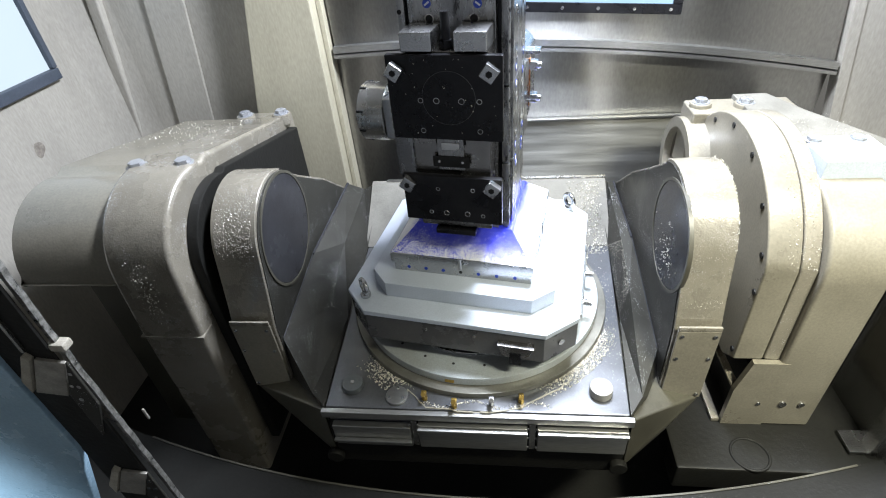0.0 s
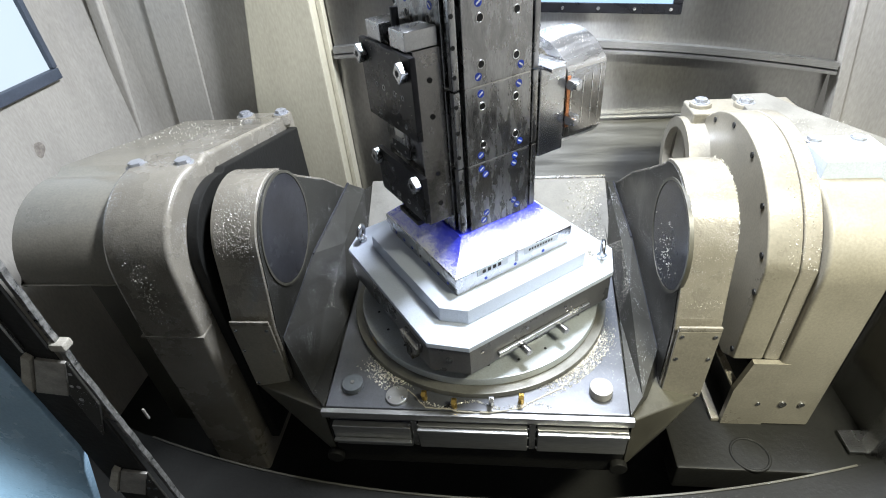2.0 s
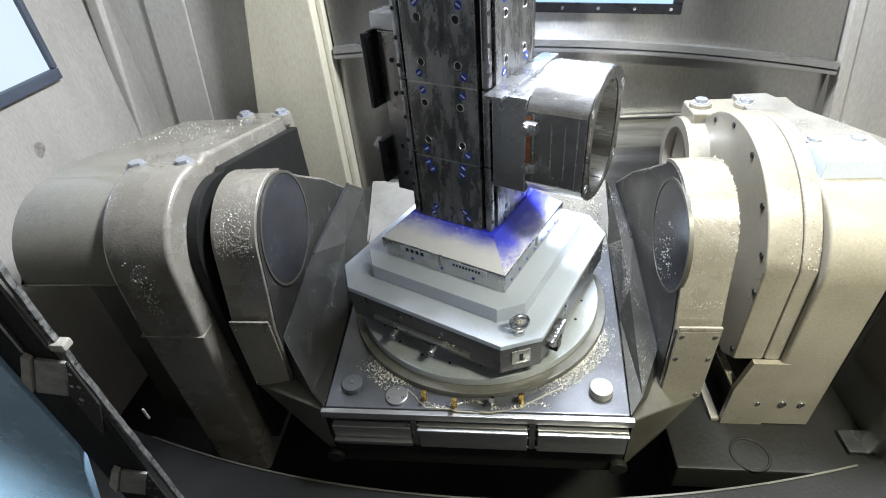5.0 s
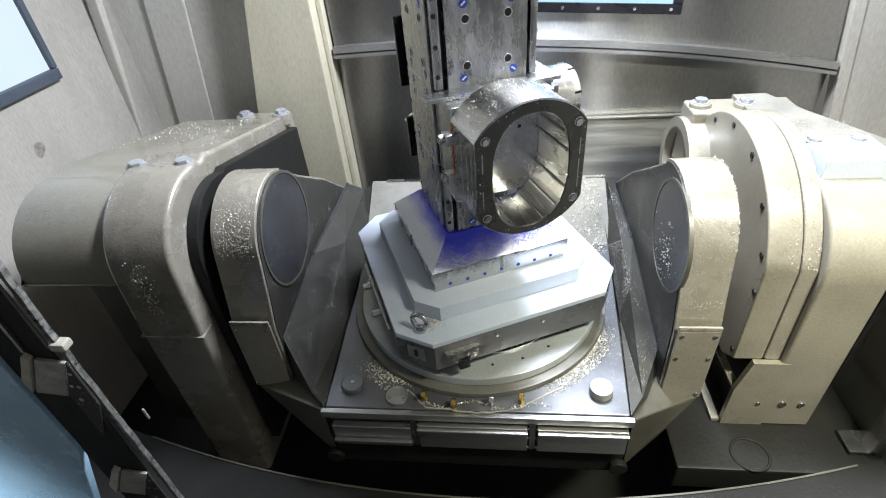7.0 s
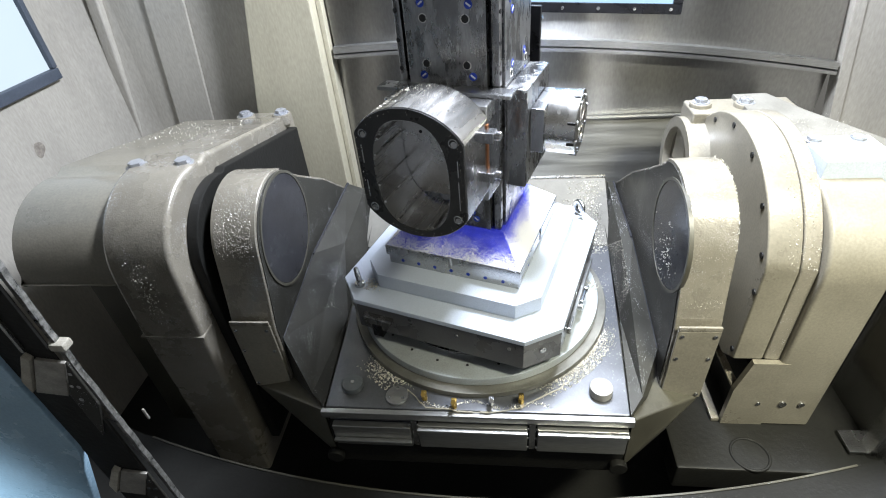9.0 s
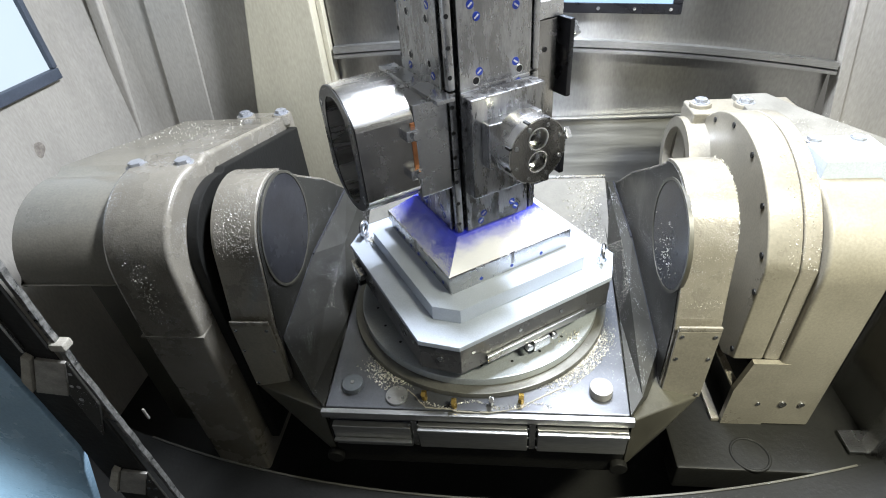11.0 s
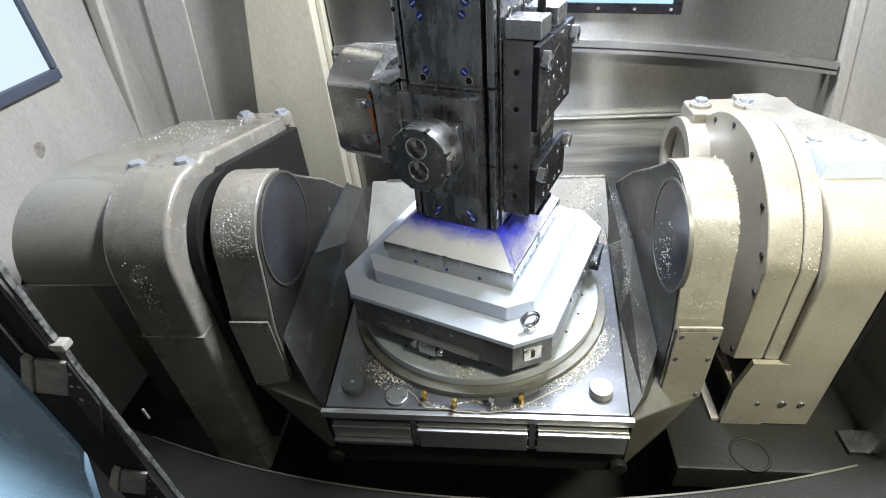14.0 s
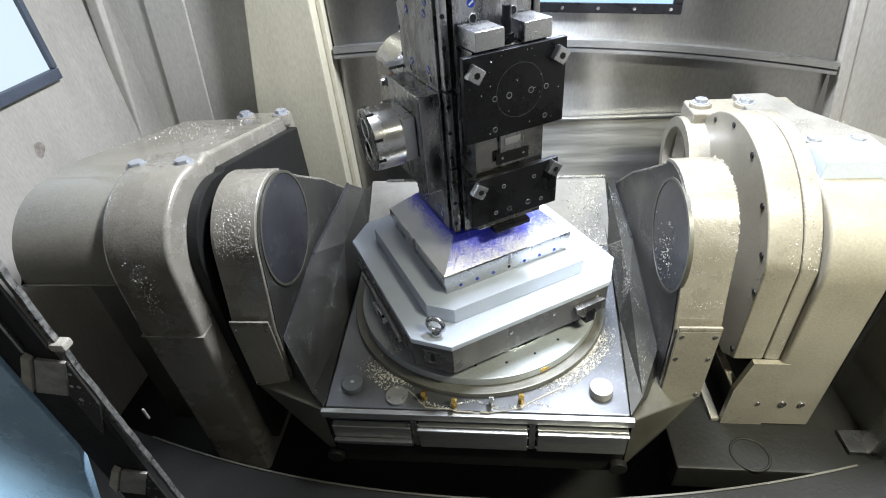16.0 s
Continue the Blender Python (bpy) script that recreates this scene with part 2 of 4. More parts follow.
def drilled(outline, holes, axis, a, b):
    """An outline with round holes (u, v, radius) going through it, drawn out along axis from a to b."""
    bm = bmesh.new()
    put = {"x": lambda s, u, v: (s, u, v), "y": lambda s, u, v: (u, s, v), "z": lambda s, u, v: (u, v, s)}[axis]
    loops = [outline] + [arc(u, v, r, 0, 360, 24)[:-1] for u, v, r in holes]
    ends = []
    for s in (a, b):
        rings = [[bm.verts.new(put(s, u, v)) for u, v in o] for o in loops]
        edges = [bm.edges.new((r[i], r[(i + 1) % len(r)])) for r in rings for i in range(len(r))]
        bmesh.ops.triangle_fill(bm, use_beauty=True, use_dissolve=False, edges=edges)
        ends.append(rings)
    for lo, hi in zip(*ends):
        for i in range(len(lo)):
            k = (i + 1) % len(lo)
            bm.faces.new((lo[i], lo[k], hi[k], hi[i]))
    return bm


def leaning(bm, k, z0=0.44):
    """Shears upright sheet folds sideways to fit the camera's view."""
    for v in bm.verts:
        v.co.x += k * (v.co.z - z0)
    return bm


def torus(m, r, t, seg=28, sec=10):
    bm = bmesh.new()
    vs = [[bm.verts.new(m @ Vector(((r + t * math.cos(b)) * math.cos(a), (r + t * math.cos(b)) * math.sin(a), t * math.sin(b))))
           for b in [2 * math.pi * j / sec for j in range(sec)]] for a in [2 * math.pi * i / seg for i in range(seg)]]
    for i in range(seg):
        for j in range(sec):
            bm.faces.new((vs[i][j], vs[(i + 1) % seg][j], vs[(i + 1) % seg][(j + 1) % sec], vs[i][(j + 1) % sec]))
    return bm


def hex_bolt(parent, p, way, r=0.012, h=0.009, mat=None, name="bolt"):
    """A hexagon bolt head with a round washer below it."""
    p, way = Vector(p), Vector(way).normalized()
    part("washer", rod(p, p + way * 0.002, r * 1.35, 24), mat or ZINC, parent)
    return part(name, rod(p + way * 0.002, p + way * (0.002 + h), r, 6, w=0.0012), mat or ZINC, parent)


def screw(parent, p, way, r=0.005, h=0.003, mat=None, name="screw"):
    p, way = Vector(p), Vector(way).normalized()
    return part(name, merged(rod(p, p + way * h, r, 14, w=0.0006), rod(p + way * h * 0.6, p + way * (h + 0.0004), r * 0.5, 6)), mat or STEEL, parent)


# ---- enclosure ----
def enclosure():
    floor = part("floor", box(-2.0, 1.75, -1.75, 1.3, -1.0, -0.95, 0), TROUGH, smooth=False)
    tagged(floor, "wet sloping trough floor of the machine, darkened with shade", "floor", kind="structure")
    back = thing("wall_back", "rear enclosure wall with dark sheet panels", "wall", kind="structure")
    # dark panel above and below the rail, and the pale stainless cover below it
    part("lower_panel", box(-0.585, 1.30, 0.835, 0.86, -0.95, 0.40, 0.002), BACKSHEET, back)
    part("cover_sheet", box(0.16, 1.25, 0.815, 0.829, -0.95, 0.0, 0.002), COVERSHEET, back, "brushed stainless cover sheet")
    part("seam_strip", box(0.16, 1.25, 0.805, 0.828, 0.0, 0.01, 0.002), STAINLESS, back)
    # the rail is bowed to fit the camera's view through the lens
    n = 24
    top = [(x, 0.354 - 0.062 * (x + 0.278) ** 2) for x in [-0.570 + 1.86 * i / n for i in range(n + 1)]]
    part("upper_panel", prism([(x, z - 0.02) for x, z in top] + [(1.08, 1.7), (-0.585, 1.7)], "y", 0.80, 0.83), BACKSHEET, back)
    part("rail", prism(top + [(x, z - 0.024) for x, z in reversed(top)], "y", 0.770, 0.80), STAINLESS, back, "long stainless guide rail")
    part("rail_lip", prism([(x, z - 0.030) for x, z in top] + [(x, z - 0.042) for x, z in reversed(top)], "y", 0.765, 0.80), STAINLESS, back)
    part("left_return", box(-0.599, -0.580, 0.765, 0.83, -0.95, 1.7, 0.003), COLUMN, back, "grey folded edge of the sheet")
    part("right_return", leaning(box(1.266, 1.306, 0.774, 0.834, -0.95, 1.7, 0.003), -0.153, 0.41), WALL, back, "grey folded edge of the sheet")
    win = thing("window_1", "blue daylit window in the dark rear sheet", "window", kind="structure")
    low = lambda x, d: (x, 0.437 - 0.071 * (x - 0.10) + d)
    part("window_frame", prism([low(0.10, 0), low(0.709, 0), low(0.709, 0.034), low(0.10, 0.034)], "y", 0.78, 0.799, 0.003), BLACKOX, win)
    for x in (0.10, 0.676):
        part("window_side", prism([low(x, 0.0345), low(x + 0.033, 0.0345), (x + 0.033, 0.98), (x, 0.98)], "y", 0.78, 0.799, 0.003), BLACKOX, win)
    part("pane", prism([low(0.133, 0.034), low(0.676, 0.034), (0.676, 0.98), (0.133, 0.98)], "y", 0.788, 0.799), BLUEGLASS, win)
    for i in range(5):
        x, z = low(0.17 + 0.125 * i, 0.017)
        screw(win, (x, 0.78, z), (0, -1, 0), 0.006)
    # beige column and the grey wall beside it
    col = part("wall_column", prism([(-1.108, -0.95), (-0.600, -0.95), (-0.600, 1.7), (-0.634, 1.7)], "y", 0.70, 1.0, 0.006), COLUMN)
    tagged(col, "pale beige sheet column in the rear corner", "column", kind="structure")
    wl = thing("wall_left", "coolant-stained grey wall with folded ribs", "wall", kind="structure")
    part("sheet", box(-1.60, -0.64, 0.82, 0.86, -0.95, 1.7, 0.002), WALL, wl)
    part("fold", leaning(box(-1.307, -1.14, 0.808, 0.82, -0.95, 1.7, 0.010, 3), 0.11), WALL, wl)
    # Added fillet that hides the corner's hard line from the camera.
    hollow = [(-1.5995, 0.8195), (-1.5995, 0.66)] + [(-1.44 - 0.1595 * math.cos(radians(a)), 0.66 + 0.1595 * math.sin(radians(a))) for a in range(10, 90, 10)] + [(-1.44, 0.8195)]
    part("corner_filler", prism(hollow, "z", -0.95, 1.7), WALL, wl, "rounded filler added to hide the wall corner")
    part("rib", leaning(box(-1.528, -1.479, 0.785, 0.82, -0.95, 1.7, 0.008, 3), 0.12), WALL, wl)
    bm = bmesh.new()
    bm.faces.new([bm.verts.new((-1.5985, 0.342 + r * math.cos(a), 0.161 + 1.3 * r * math.sin(a))) for r, a in [(0.022 + 0.003 * math.sin(4 * math.pi * k / 30 + 0.6) + 0.002 * math.cos(6 * math.pi * k / 30), 2 * math.pi * k / 30) for k in range(30)]])
    part("grime_patch", bm, GRIME, wl, "dark patch of grime", smooth=False)
    part("side_sheet", box(-1.64, -1.60, -1.75, 0.86, -0.95, 1.7, 0.002), WALL, wl)
    win = thing("window_2", "hazy daylit window with a black rubber frame", "window", kind="structure")
    part("pane", box(-1.60, -1.592, -0.5, 0.555, 0.383, 1.0, 0), DAYGLASS, win)
    part("window_frame", box(-1.60, -1.575, -0.5, 0.580, 0.342, 0.383, 0.006), RUBBER, win)
    part("window_side", box(-1.60, -1.575, 0.555, 0.580, 0.3835, 1.0, 0.006), RUBBER, win)
    wr = thing("wall_right", "coolant-stained grey side wall", "wall", kind="structure")
    part("sheet", prism([(1.51, -0.95), (1.75, -0.95), (1.75, 1.7), (1.105, 1.7)], "y", 0.78, 0.82), WALL, wr)
    part("side_sheet", box(1.70, 1.74, -1.75, 0.78, -0.95, 1.7, 0.002), WALL, wr)
    # Out of view; height and dark tone limit light entering from the front.
    wf = part("unseen_apron", box(-1.6, 1.7, -1.75, -1.71, -0.95, 0.62, 0.002), APRON)
    tagged(wf, "unseen dark apron added to cut light from the front", "wall", kind="structure")
    # Out of view; tone and length set the overhead bounce light.
    roof = part("ceiling", box(-1.64, 1.74, -1.35, 0.86, 1.7, 1.74, 0.002), ROOFDARK)
    tagged(roof, "unseen grey roof added to bounce and limit light", "ceiling", kind="structure")
    # Far edge curved to fit the camera's view, where the lens bows it.
    sill = part("sill", prism(arc(0.0, 3.2, 3.725, -116, -64, 40) + [(1.5, -0.9), (-1.5, -0.9)][::1], "z", -0.53, -0.50, 0.003), TROUGH)
    # Lighter strip added in place of a highlight along the sill.
    part("sill_highlight", prism(arc(0.0, 3.2, 3.7275, -106, -74, 40) + arc(0.0, 3.2, 3.7225, -74, -106, 40), "z", -0.4995, -0.4965), SHOULDER, sill, "olive strip standing in for the highlight on the sill")
    tagged(sill, "sill of the trough, darkened with shade and curved to the camera's view", "sill", kind="structure")


# ---- swivelling cradle ----
ARM = [(0.50, -0.115), (0.30, 0.04), (0.13, 0.145), (0.0, 0.232)] + arc(-0.075, 0.085, 0.172, 62, 172, 14) + [(-0.272, -0.02), (-0.292, -0.10), (-0.296, -0.33), (-0.20, -0.44), (0.30, -0.44), (0.47, -0.40)]


def cradle():
    c = thing("swivel_cradle", "wet olive-grey swivelling table cradle of the milling machine", "machine table")
    part("table_plate", prism([(-0.39, -0.43), (0.39, -0.43), (0.45, 0.27), (-0.42, 0.27)], "z", -0.30, -0.24, 0.004), PLATE_STEEL, c, "wet steel plate round the turntable")
    part("rear_slope", prism([(0.271, -0.30), (0.271, -0.24), (0.50, -0.098), (0.515, -0.098), (0.515, -0.30)], "x", -0.43, 0.46, 0.003), SLOPE, c, "grimy slope behind the turntable")
    part("body", box(-0.40, 0.40, -0.431, 0.5, -0.50, -0.301, 0.012), TROUGH, c, "underside darkened with shade")
    for x0, x1, s in ((-0.66, -0.54, -1), (0.50, 0.61, 1)):
        bm = bmesh.new()
        for p in ((x0, -0.296, -0.33), (x1, -0.296, -0.33), (x0, 0.3, -0.33), (x1, 0.3, -0.33), (x0 if s < 0 else x1, -0.26, -0.40),
                  (s * 0.40, -0.430, -0.262), (s * 0.40, -0.430, -0.47), (s * 0.40, 0.3, -0.27), (s * 0.40, 0.3, -0.5), (s * 0.52, -0.33, -0.465)):
            bm.verts.new(p)
        bmesh.ops.convex_hull(bm, input=bm.verts[:])
        bmesh.ops.dissolve_limit(bm, angle_limit=radians(3), verts=bm.verts[:], edges=bm.edges[:])
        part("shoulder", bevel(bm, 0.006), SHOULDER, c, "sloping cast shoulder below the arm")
    for x in (-0.40, 0.385):
        part("lug", rod((x, -0.45, -0.455), (x, -0.43, -0.455), 0.024, 24, w=0.004), TROUGH, c)
    part("rear_edge", box(-0.37, 0.46, 0.502, 0.516, -0.097, -0.091, 0.001), BRIGHT, c, "bright strip along the rear edge")
    part("flange_ring", rod((0, 0, -0.24), (0, 0, -0.222), 0.392, 96, w=0.003), RINGSTEEL, c, "steel flange ring with dirt round it")
    for s, x0, x1, xi in ((-1, -0.66, -0.54, -0.46), (1, 0.50, 0.61, 0.44)):
        arm = part("arm", prism(ARM, "x", x0, x1, 0.012, 3), CAST, c, "rounded cast arm of the cradle")
        xin = x1 if s < 0 else x0
        cy, cz, r = (-0.06, 0.078, 0.158) if s < 0 else (-0.128, 0.09, 0.138)
        # Thin sheet laid on the arm, carrying the shade of its inner side.
        part("side_face", prism([(y * 0.965, z * 0.965) for y, z in ARM], "x", min(xin, xin - s * 0.0022), max(xin, xin - s * 0.0022)), CHEEK, arm, "side face darkened with shade", smooth=False)
        part("bearing_ring", tube(arc(cy, cz, r + 0.008, 0, 360, 56)[:-1], arc(cy, cz, r, 0, 360, 56)[:-1], "x", xin - 0.005, xin + 0.005), SHOULDER, arm)
        # Proud dark disc stands in for the shaded bearing recess.
        part("bearing_cap", rod((xin - 0.0035, cy, cz), (xin + 0.0035, cy, cz), r - 0.001, 56, w=0.001), CAPDARK, arm, "dark bearing cap, its recess shade in the colour")
        # inner cheek: a steep sheet up from the plate, then a flatter one to the arm
        if s < 0:
            up = [(-0.5385, 0.523, -0.109), (-0.5385, 0.051, -0.102), (-0.5385, -0.271, -0.153), (-0.5385, -0.289, -0.322)]
            fold = [(-0.470, 0.514, -0.132), (-0.470, 0.175, -0.149), (-0.470, -0.115, -0.196), (-0.440, -0.385, -0.246)]
            low = [(-0.400, 0.512, -0.097), (-0.421, 0.27, -0.2375), (-0.408, -0.10, -0.2375), (-0.391, -0.431, -0.2375)]
        else:
            up = [(0.4985, 0.523, -0.128), (0.4985, 0.175, -0.134), (0.4985, -0.226, -0.22), (0.4985, -0.290, -0.36)]
            fold = [(0.472, 0.514, -0.120), (0.466, 0.175, -0.146), (0.452, -0.042, -0.165), (0.430, -0.375, -0.236)]
            low = [(0.430, 0.512, -0.097), (0.448, 0.27, -0.2375), (0.425, -0.08, -0.2375), (0.391, -0.431, -0.2375)]
        bm = bmesh.new()
        rows = [[bm.verts.new(p) for p in r] for r in (up, fold, low)]
        for r, q in zip(rows, rows[1:]):
            for i in range(3):
                bm.faces.new((r[i], r[i + 1], q[i + 1], q[i]))
        foot = bm.verts.new((low[3][0], -0.431, -0.34))
        bm.faces.new((rows[0][3], rows[1][3], rows[2][3], foot))
        bmesh.ops.triangulate(bm, faces=bm.faces[:])
        part("cheek", bm, CHEEK, c, "sloping sheet cheek with shade and a drift of dirt", smooth=False)
        gap = [Vector(p) for p in up[:3]]
        for p, q in zip(gap, gap[1:]):
            part("joint", rod(p - Vector((s * 0.002, 0, 0)), q - Vector((s * 0.002, 0, 0)), 0.0045 if p is gap[0] else 0.002, 8), CAPDARK, c, "dark open joint")
        # screwed cover on the arm's front foot
        cov = part("arm_cover", box(x0 + 0.004, x1 - 0.004, -0.304, -0.2965, -0.325, -0.075, 0.002), BEIGE, arm)
        part("cover_lip", box(x0 + 0.004, x1 - 0.004, -0.3045, -0.2965, -0.0745, -0.060, 0.003), CAST, cov)
        for x in (x0 + 0.016, x1 - 0.016):
            for z in (-0.09, -0.17, -0.31):
                screw(cov, (x, -0.304, z), (0, -1, 0), 0.005)
    # edge strip and three folded covers under the plate's front
    part("edge_strip", box(-0.40, 0.40, -0.446, -0.431, -0.268, -0.244, 0.002), STAINLESS, c)
    for x0, x1, zt in ((-0.378, -0.165, -0.295), (-0.145, 0.140, -0.283), (0.165, 0.390, -0.283)):
        cov = part("front_cover", box(x0, x1, -0.452, -0.432, -0.378, zt, 0.003), STAINLESS, c, "folded stainless cover")
        zt -= 0.045 if x0 < -0.3 else 0.0
        part("cover_lip", box(x0, x1, -0.464, -0.4525, zt - 0.012, zt - 0.002, 0.003), STAINLESS, cov)
    for x in (-0.155, 0.152):
        hinge = part("bracket", box(x - 0.008, x + 0.008, -0.446, -0.432, -0.378, -0.27, 0.001), DARKSHEET, c)
        for z in (-0.285, -0.325, -0.366):
            screw(hinge, (x - 0.012, -0.446, z), (0, -1, 0), 0.004)
            screw(hinge, (x + 0.012, -0.446, z), (0, -1, 0), 0.004)
    for x, mat, h, lab in ((-0.328, CAPGREY, 0.018, "grey round plug"), (0.328, PALECAP, 0.026, "pale round plug")):
        plug = part("plug", rod((x, -0.364, -0.24), (x, -0.364, -0.24 + h), 0.029, 40, w=0.003), mat, c, lab)
        if mat is CAPGREY:
            part("plug_centre", rod((x, -0.364, -0.24 + h), (x, -0.364, -0.2385 + h), 0.006, 16), STEEL, plug)
    lid = part("cover_disc", rod((-0.202, -0.393, -0.24), (-0.202, -0.393, -0.232), 0.030, 40, w=0.002), STAINLESS, c, "round steel lid with three screws")
    for a in (90, 210, 330):
        screw(lid, (-0.202 + 0.021 * math.cos(radians(a)), -0.393 + 0.021 * math.sin(radians(a)), -0.232), (0, 0, 1), 0.004)
    for x, y, mat in ((-0.127, -0.398, BRASS), (-0.047, -0.419, BRASS), (0.048, -0.411, STEEL), (0.124, -0.399, BRASS)):
        noz = part("coolant_nozzle", merged(rod((x, y, -0.24), (x, y, -0.222), 0.008, 6), rod((x, y, -0.222), (x, y - 0.012, -0.205), 0.006, 12), box(x - 0.007, x + 0.007, y - 0.006, y + 0.006, -0.224, -0.210, 0.002)), mat, c, "small nozzle fitting")


# ---- bearing housings at both ends ----
def housings():
    h = thing("bearing_housing", "large painted bearing housing with a rounded flange plate", "machine housing", "bearing housings")
    disc = [(0.40, 0.02)] + arc(0.10, -0.055, 0.345, 36, 162, 28) + [(-0.234, -0.245), (-0.18, -0.285), (0.36, -0.285)]
    plate = part("flange_plate", prism(disc, "x", 0.695, 0.772, 0.005, 3), BEIGE, h, "thick flange plate with screws round its rim")
    part("rear_flange", prism(disc, "x", 0.774, 0.815, 0.005, 3), CAST, h)
    part("side_boss", tube(arc(0.345, 0.04, 0.15, 0, 360, 48)[:-1], arc(0.345, 0.04, 0.118, 0, 360, 48)[:-1], "x", 0.635, 0.70), BEIGE, h)
    part("boss_cap", rod((0.66, 0.345, 0.04), (0.69, 0.345, 0.04), 0.118, 40), DARKSHEET, h)
    for a in (62, 85, 110, 135, 156):
        screw(plate, (0.695, 0.10 + 0.322 * math.cos(radians(a)), -0.055 + 0.322 * math.sin(radians(a))), (-1, 0, 0), 0.008, mat=HOLE)
    for z in (-0.02, -0.225):
        screw(plate, (0.695, -0.218, z), (-1, 0, 0), 0.008, mat=HOLE)
    prof = [(0.42, -0.51), (0.42, 0.222), (-0.03, 0.222)] + arc(-0.055, 0.027, 0.195, 86, 180, 12) + [(-0.25, -0.51)]
    part("body", prism(prof, "x", 0.815, 0.965, 0.010, 3), BEIGE, h, "tall painted housing body")
    part("top_cover", prism([(0.80, 0.43), (0.80, 0.10), (0.966, -0.06), (1.15, -0.06), (1.055, 0.09), (0.955, 0.285), (0.90, 0.43)], "z", 0.205, 0.235, 0.004), SLOPE, h, "dull grey top cover with droplets")
    part("rear_box", box(0.655, 0.84, 0.32, 0.43, 0.02, 0.222, 0.008, 3), BEIGE, h)
    skirt = part("skirt", prism([(0.72, -0.515), (0.721, -0.361), (0.745, -0.247), (0.835, -0.247), (0.835, -0.515)], "y", -0.2515, -0.235), BEIGE, h, smooth=False)
    part("skirt_side", prism([(0.755, -0.515), (0.755, -0.29), (0.812, -0.29), (0.812, -0.515)], "y", -0.234, 0.1, 0.003), TROUGH, h)
    for x, r in ((0.80, 0.006), (0.865, 0.010), (0.915, 0.008)):
        part("plug", rod((x, -0.248, -0.415), (x, -0.255, -0.415), r, 18, w=0.001), STEEL, skirt)
    part("ledge", box(0.720, 0.742, -0.234, -0.10, -0.367, -0.358, 0.003), CAST, h, "narrow cast ledge")
    part("ledge", box(0.695, 0.719, -0.245, 0.05, -0.515, -0.500, 0.003), CAST, h, "narrow cast ledge")
    part("floor_ring", torus(Matrix.Translation((0.770, -0.350, -0.516)), 0.050, 0.004), TROUGH, h, "dark rim in the base")
    part("base", box(0.56, 1.25, -0.40, 0.6, -0.62, -0.516, 0.010), TROUGH, h, "dirty base darkened with shade")
    lug = part("lifting_pad", box(0.825, 0.985, -0.085, 0.05, 0.17, 0.265, 0.004), PALLETTOP, h, "pale metal pad with two bolts")
    for x in (0.845, 0.945):
        hex_bolt(lug, (x, 0.025, 0.265), (0, 0, 1), 0.016, 0.008)
    for x, y in ((0.690, 0.375), (0.815, 0.36)):
        boss = part("boss", rod((x, y, 0.205), (x, y, 0.234), 0.032, 32, w=0.004), BEIGE, h)
        hex_bolt(boss, (x, y, 0.234), (0, 0, 1), 0.019, 0.010)
    side = thing("side_panel", "dark folded side panel behind the housing", "panel")
    part("sheet", box(1.10, 1.13, -0.6, 0.70, -0.95, 0.10, 0.003), DARKSHEET, side)
    for y in (-0.35, -0.10):
        part("fold", box(1.075, 1.10, y, y + 0.05, -0.95, 0.10, 0.006), DARKSHEET, side)
    shelf = thing("loose_bracket", "small bare metal bracket on the trough edge", "bracket")
    part("plate", box(1.03, 1.20, -0.34, -0.27, -0.51, -0.50, 0.002), STEEL, shelf)
    part("arm", box(1.12, 1.135, -0.30, -0.20, -0.50, -0.40, 0.002), STEEL, shelf)
    h = thing("bearing_housing", "large painted bearing housing with chips on its top", "machine housing", "bearing housings")
    prof = [(0.60, -0.75), (0.60, 0.165), (-0.03, 0.305)] + arc(-0.115, 0.095, 0.212, 72, 176, 14) + [(-0.335, -0.07), (-0.33, -0.75)]
    part("front_shell", prism(prof, "x", -0.90, -0.722, 0.014, 3), CAST, h, "rounded wet casting")
    prof2 = [(0.60, 0.145), (-0.03, 0.277)] + arc(-0.120, 0.078, 0.196, 72, 180, 14) + [(-0.322, 0.085), (-0.15, 0.08), (0.60, 0.08)]
    part("rear_shell", prism(prof2, "x", -1.165, -0.86, 0.05, 5), BEIGE, h, "plain painted cover")
    # Split off from the shell so its recess can carry shade as colour.
    part("lower_body", box(-1.18, -0.88, -0.15, 0.6, -0.75, 0.079, 0.01), SHOULDER, h, "recessed lower body darkened with shade")
    part("seam", box(-0.903, -0.719, -0.3385, -0.20, -0.092, -0.084, 0.002), CAST, h)
    part("inner_step", prism([(y * 0.86 + 0.02, z * 0.86 - 0.01) for y, z in prof], "x", -0.722, -0.69, 0.006), TROUGH, h, "inner step darkened with shade")
    for x, y, z in ((-0.885, -0.085, 0.292), (-0.755, -0.08, 0.294), (-0.865, 0.51, 0.186), (-0.735, 0.53, 0.182)):
        boss = part("boss", rod((x, y, z - 0.03), (x, y, z + 0.008), 0.033, 32, w=0.003), CAST, h)
        hex_bolt(boss, (x, y, z + 0.008), (0, -0.0, 1), 0.020, 0.012)


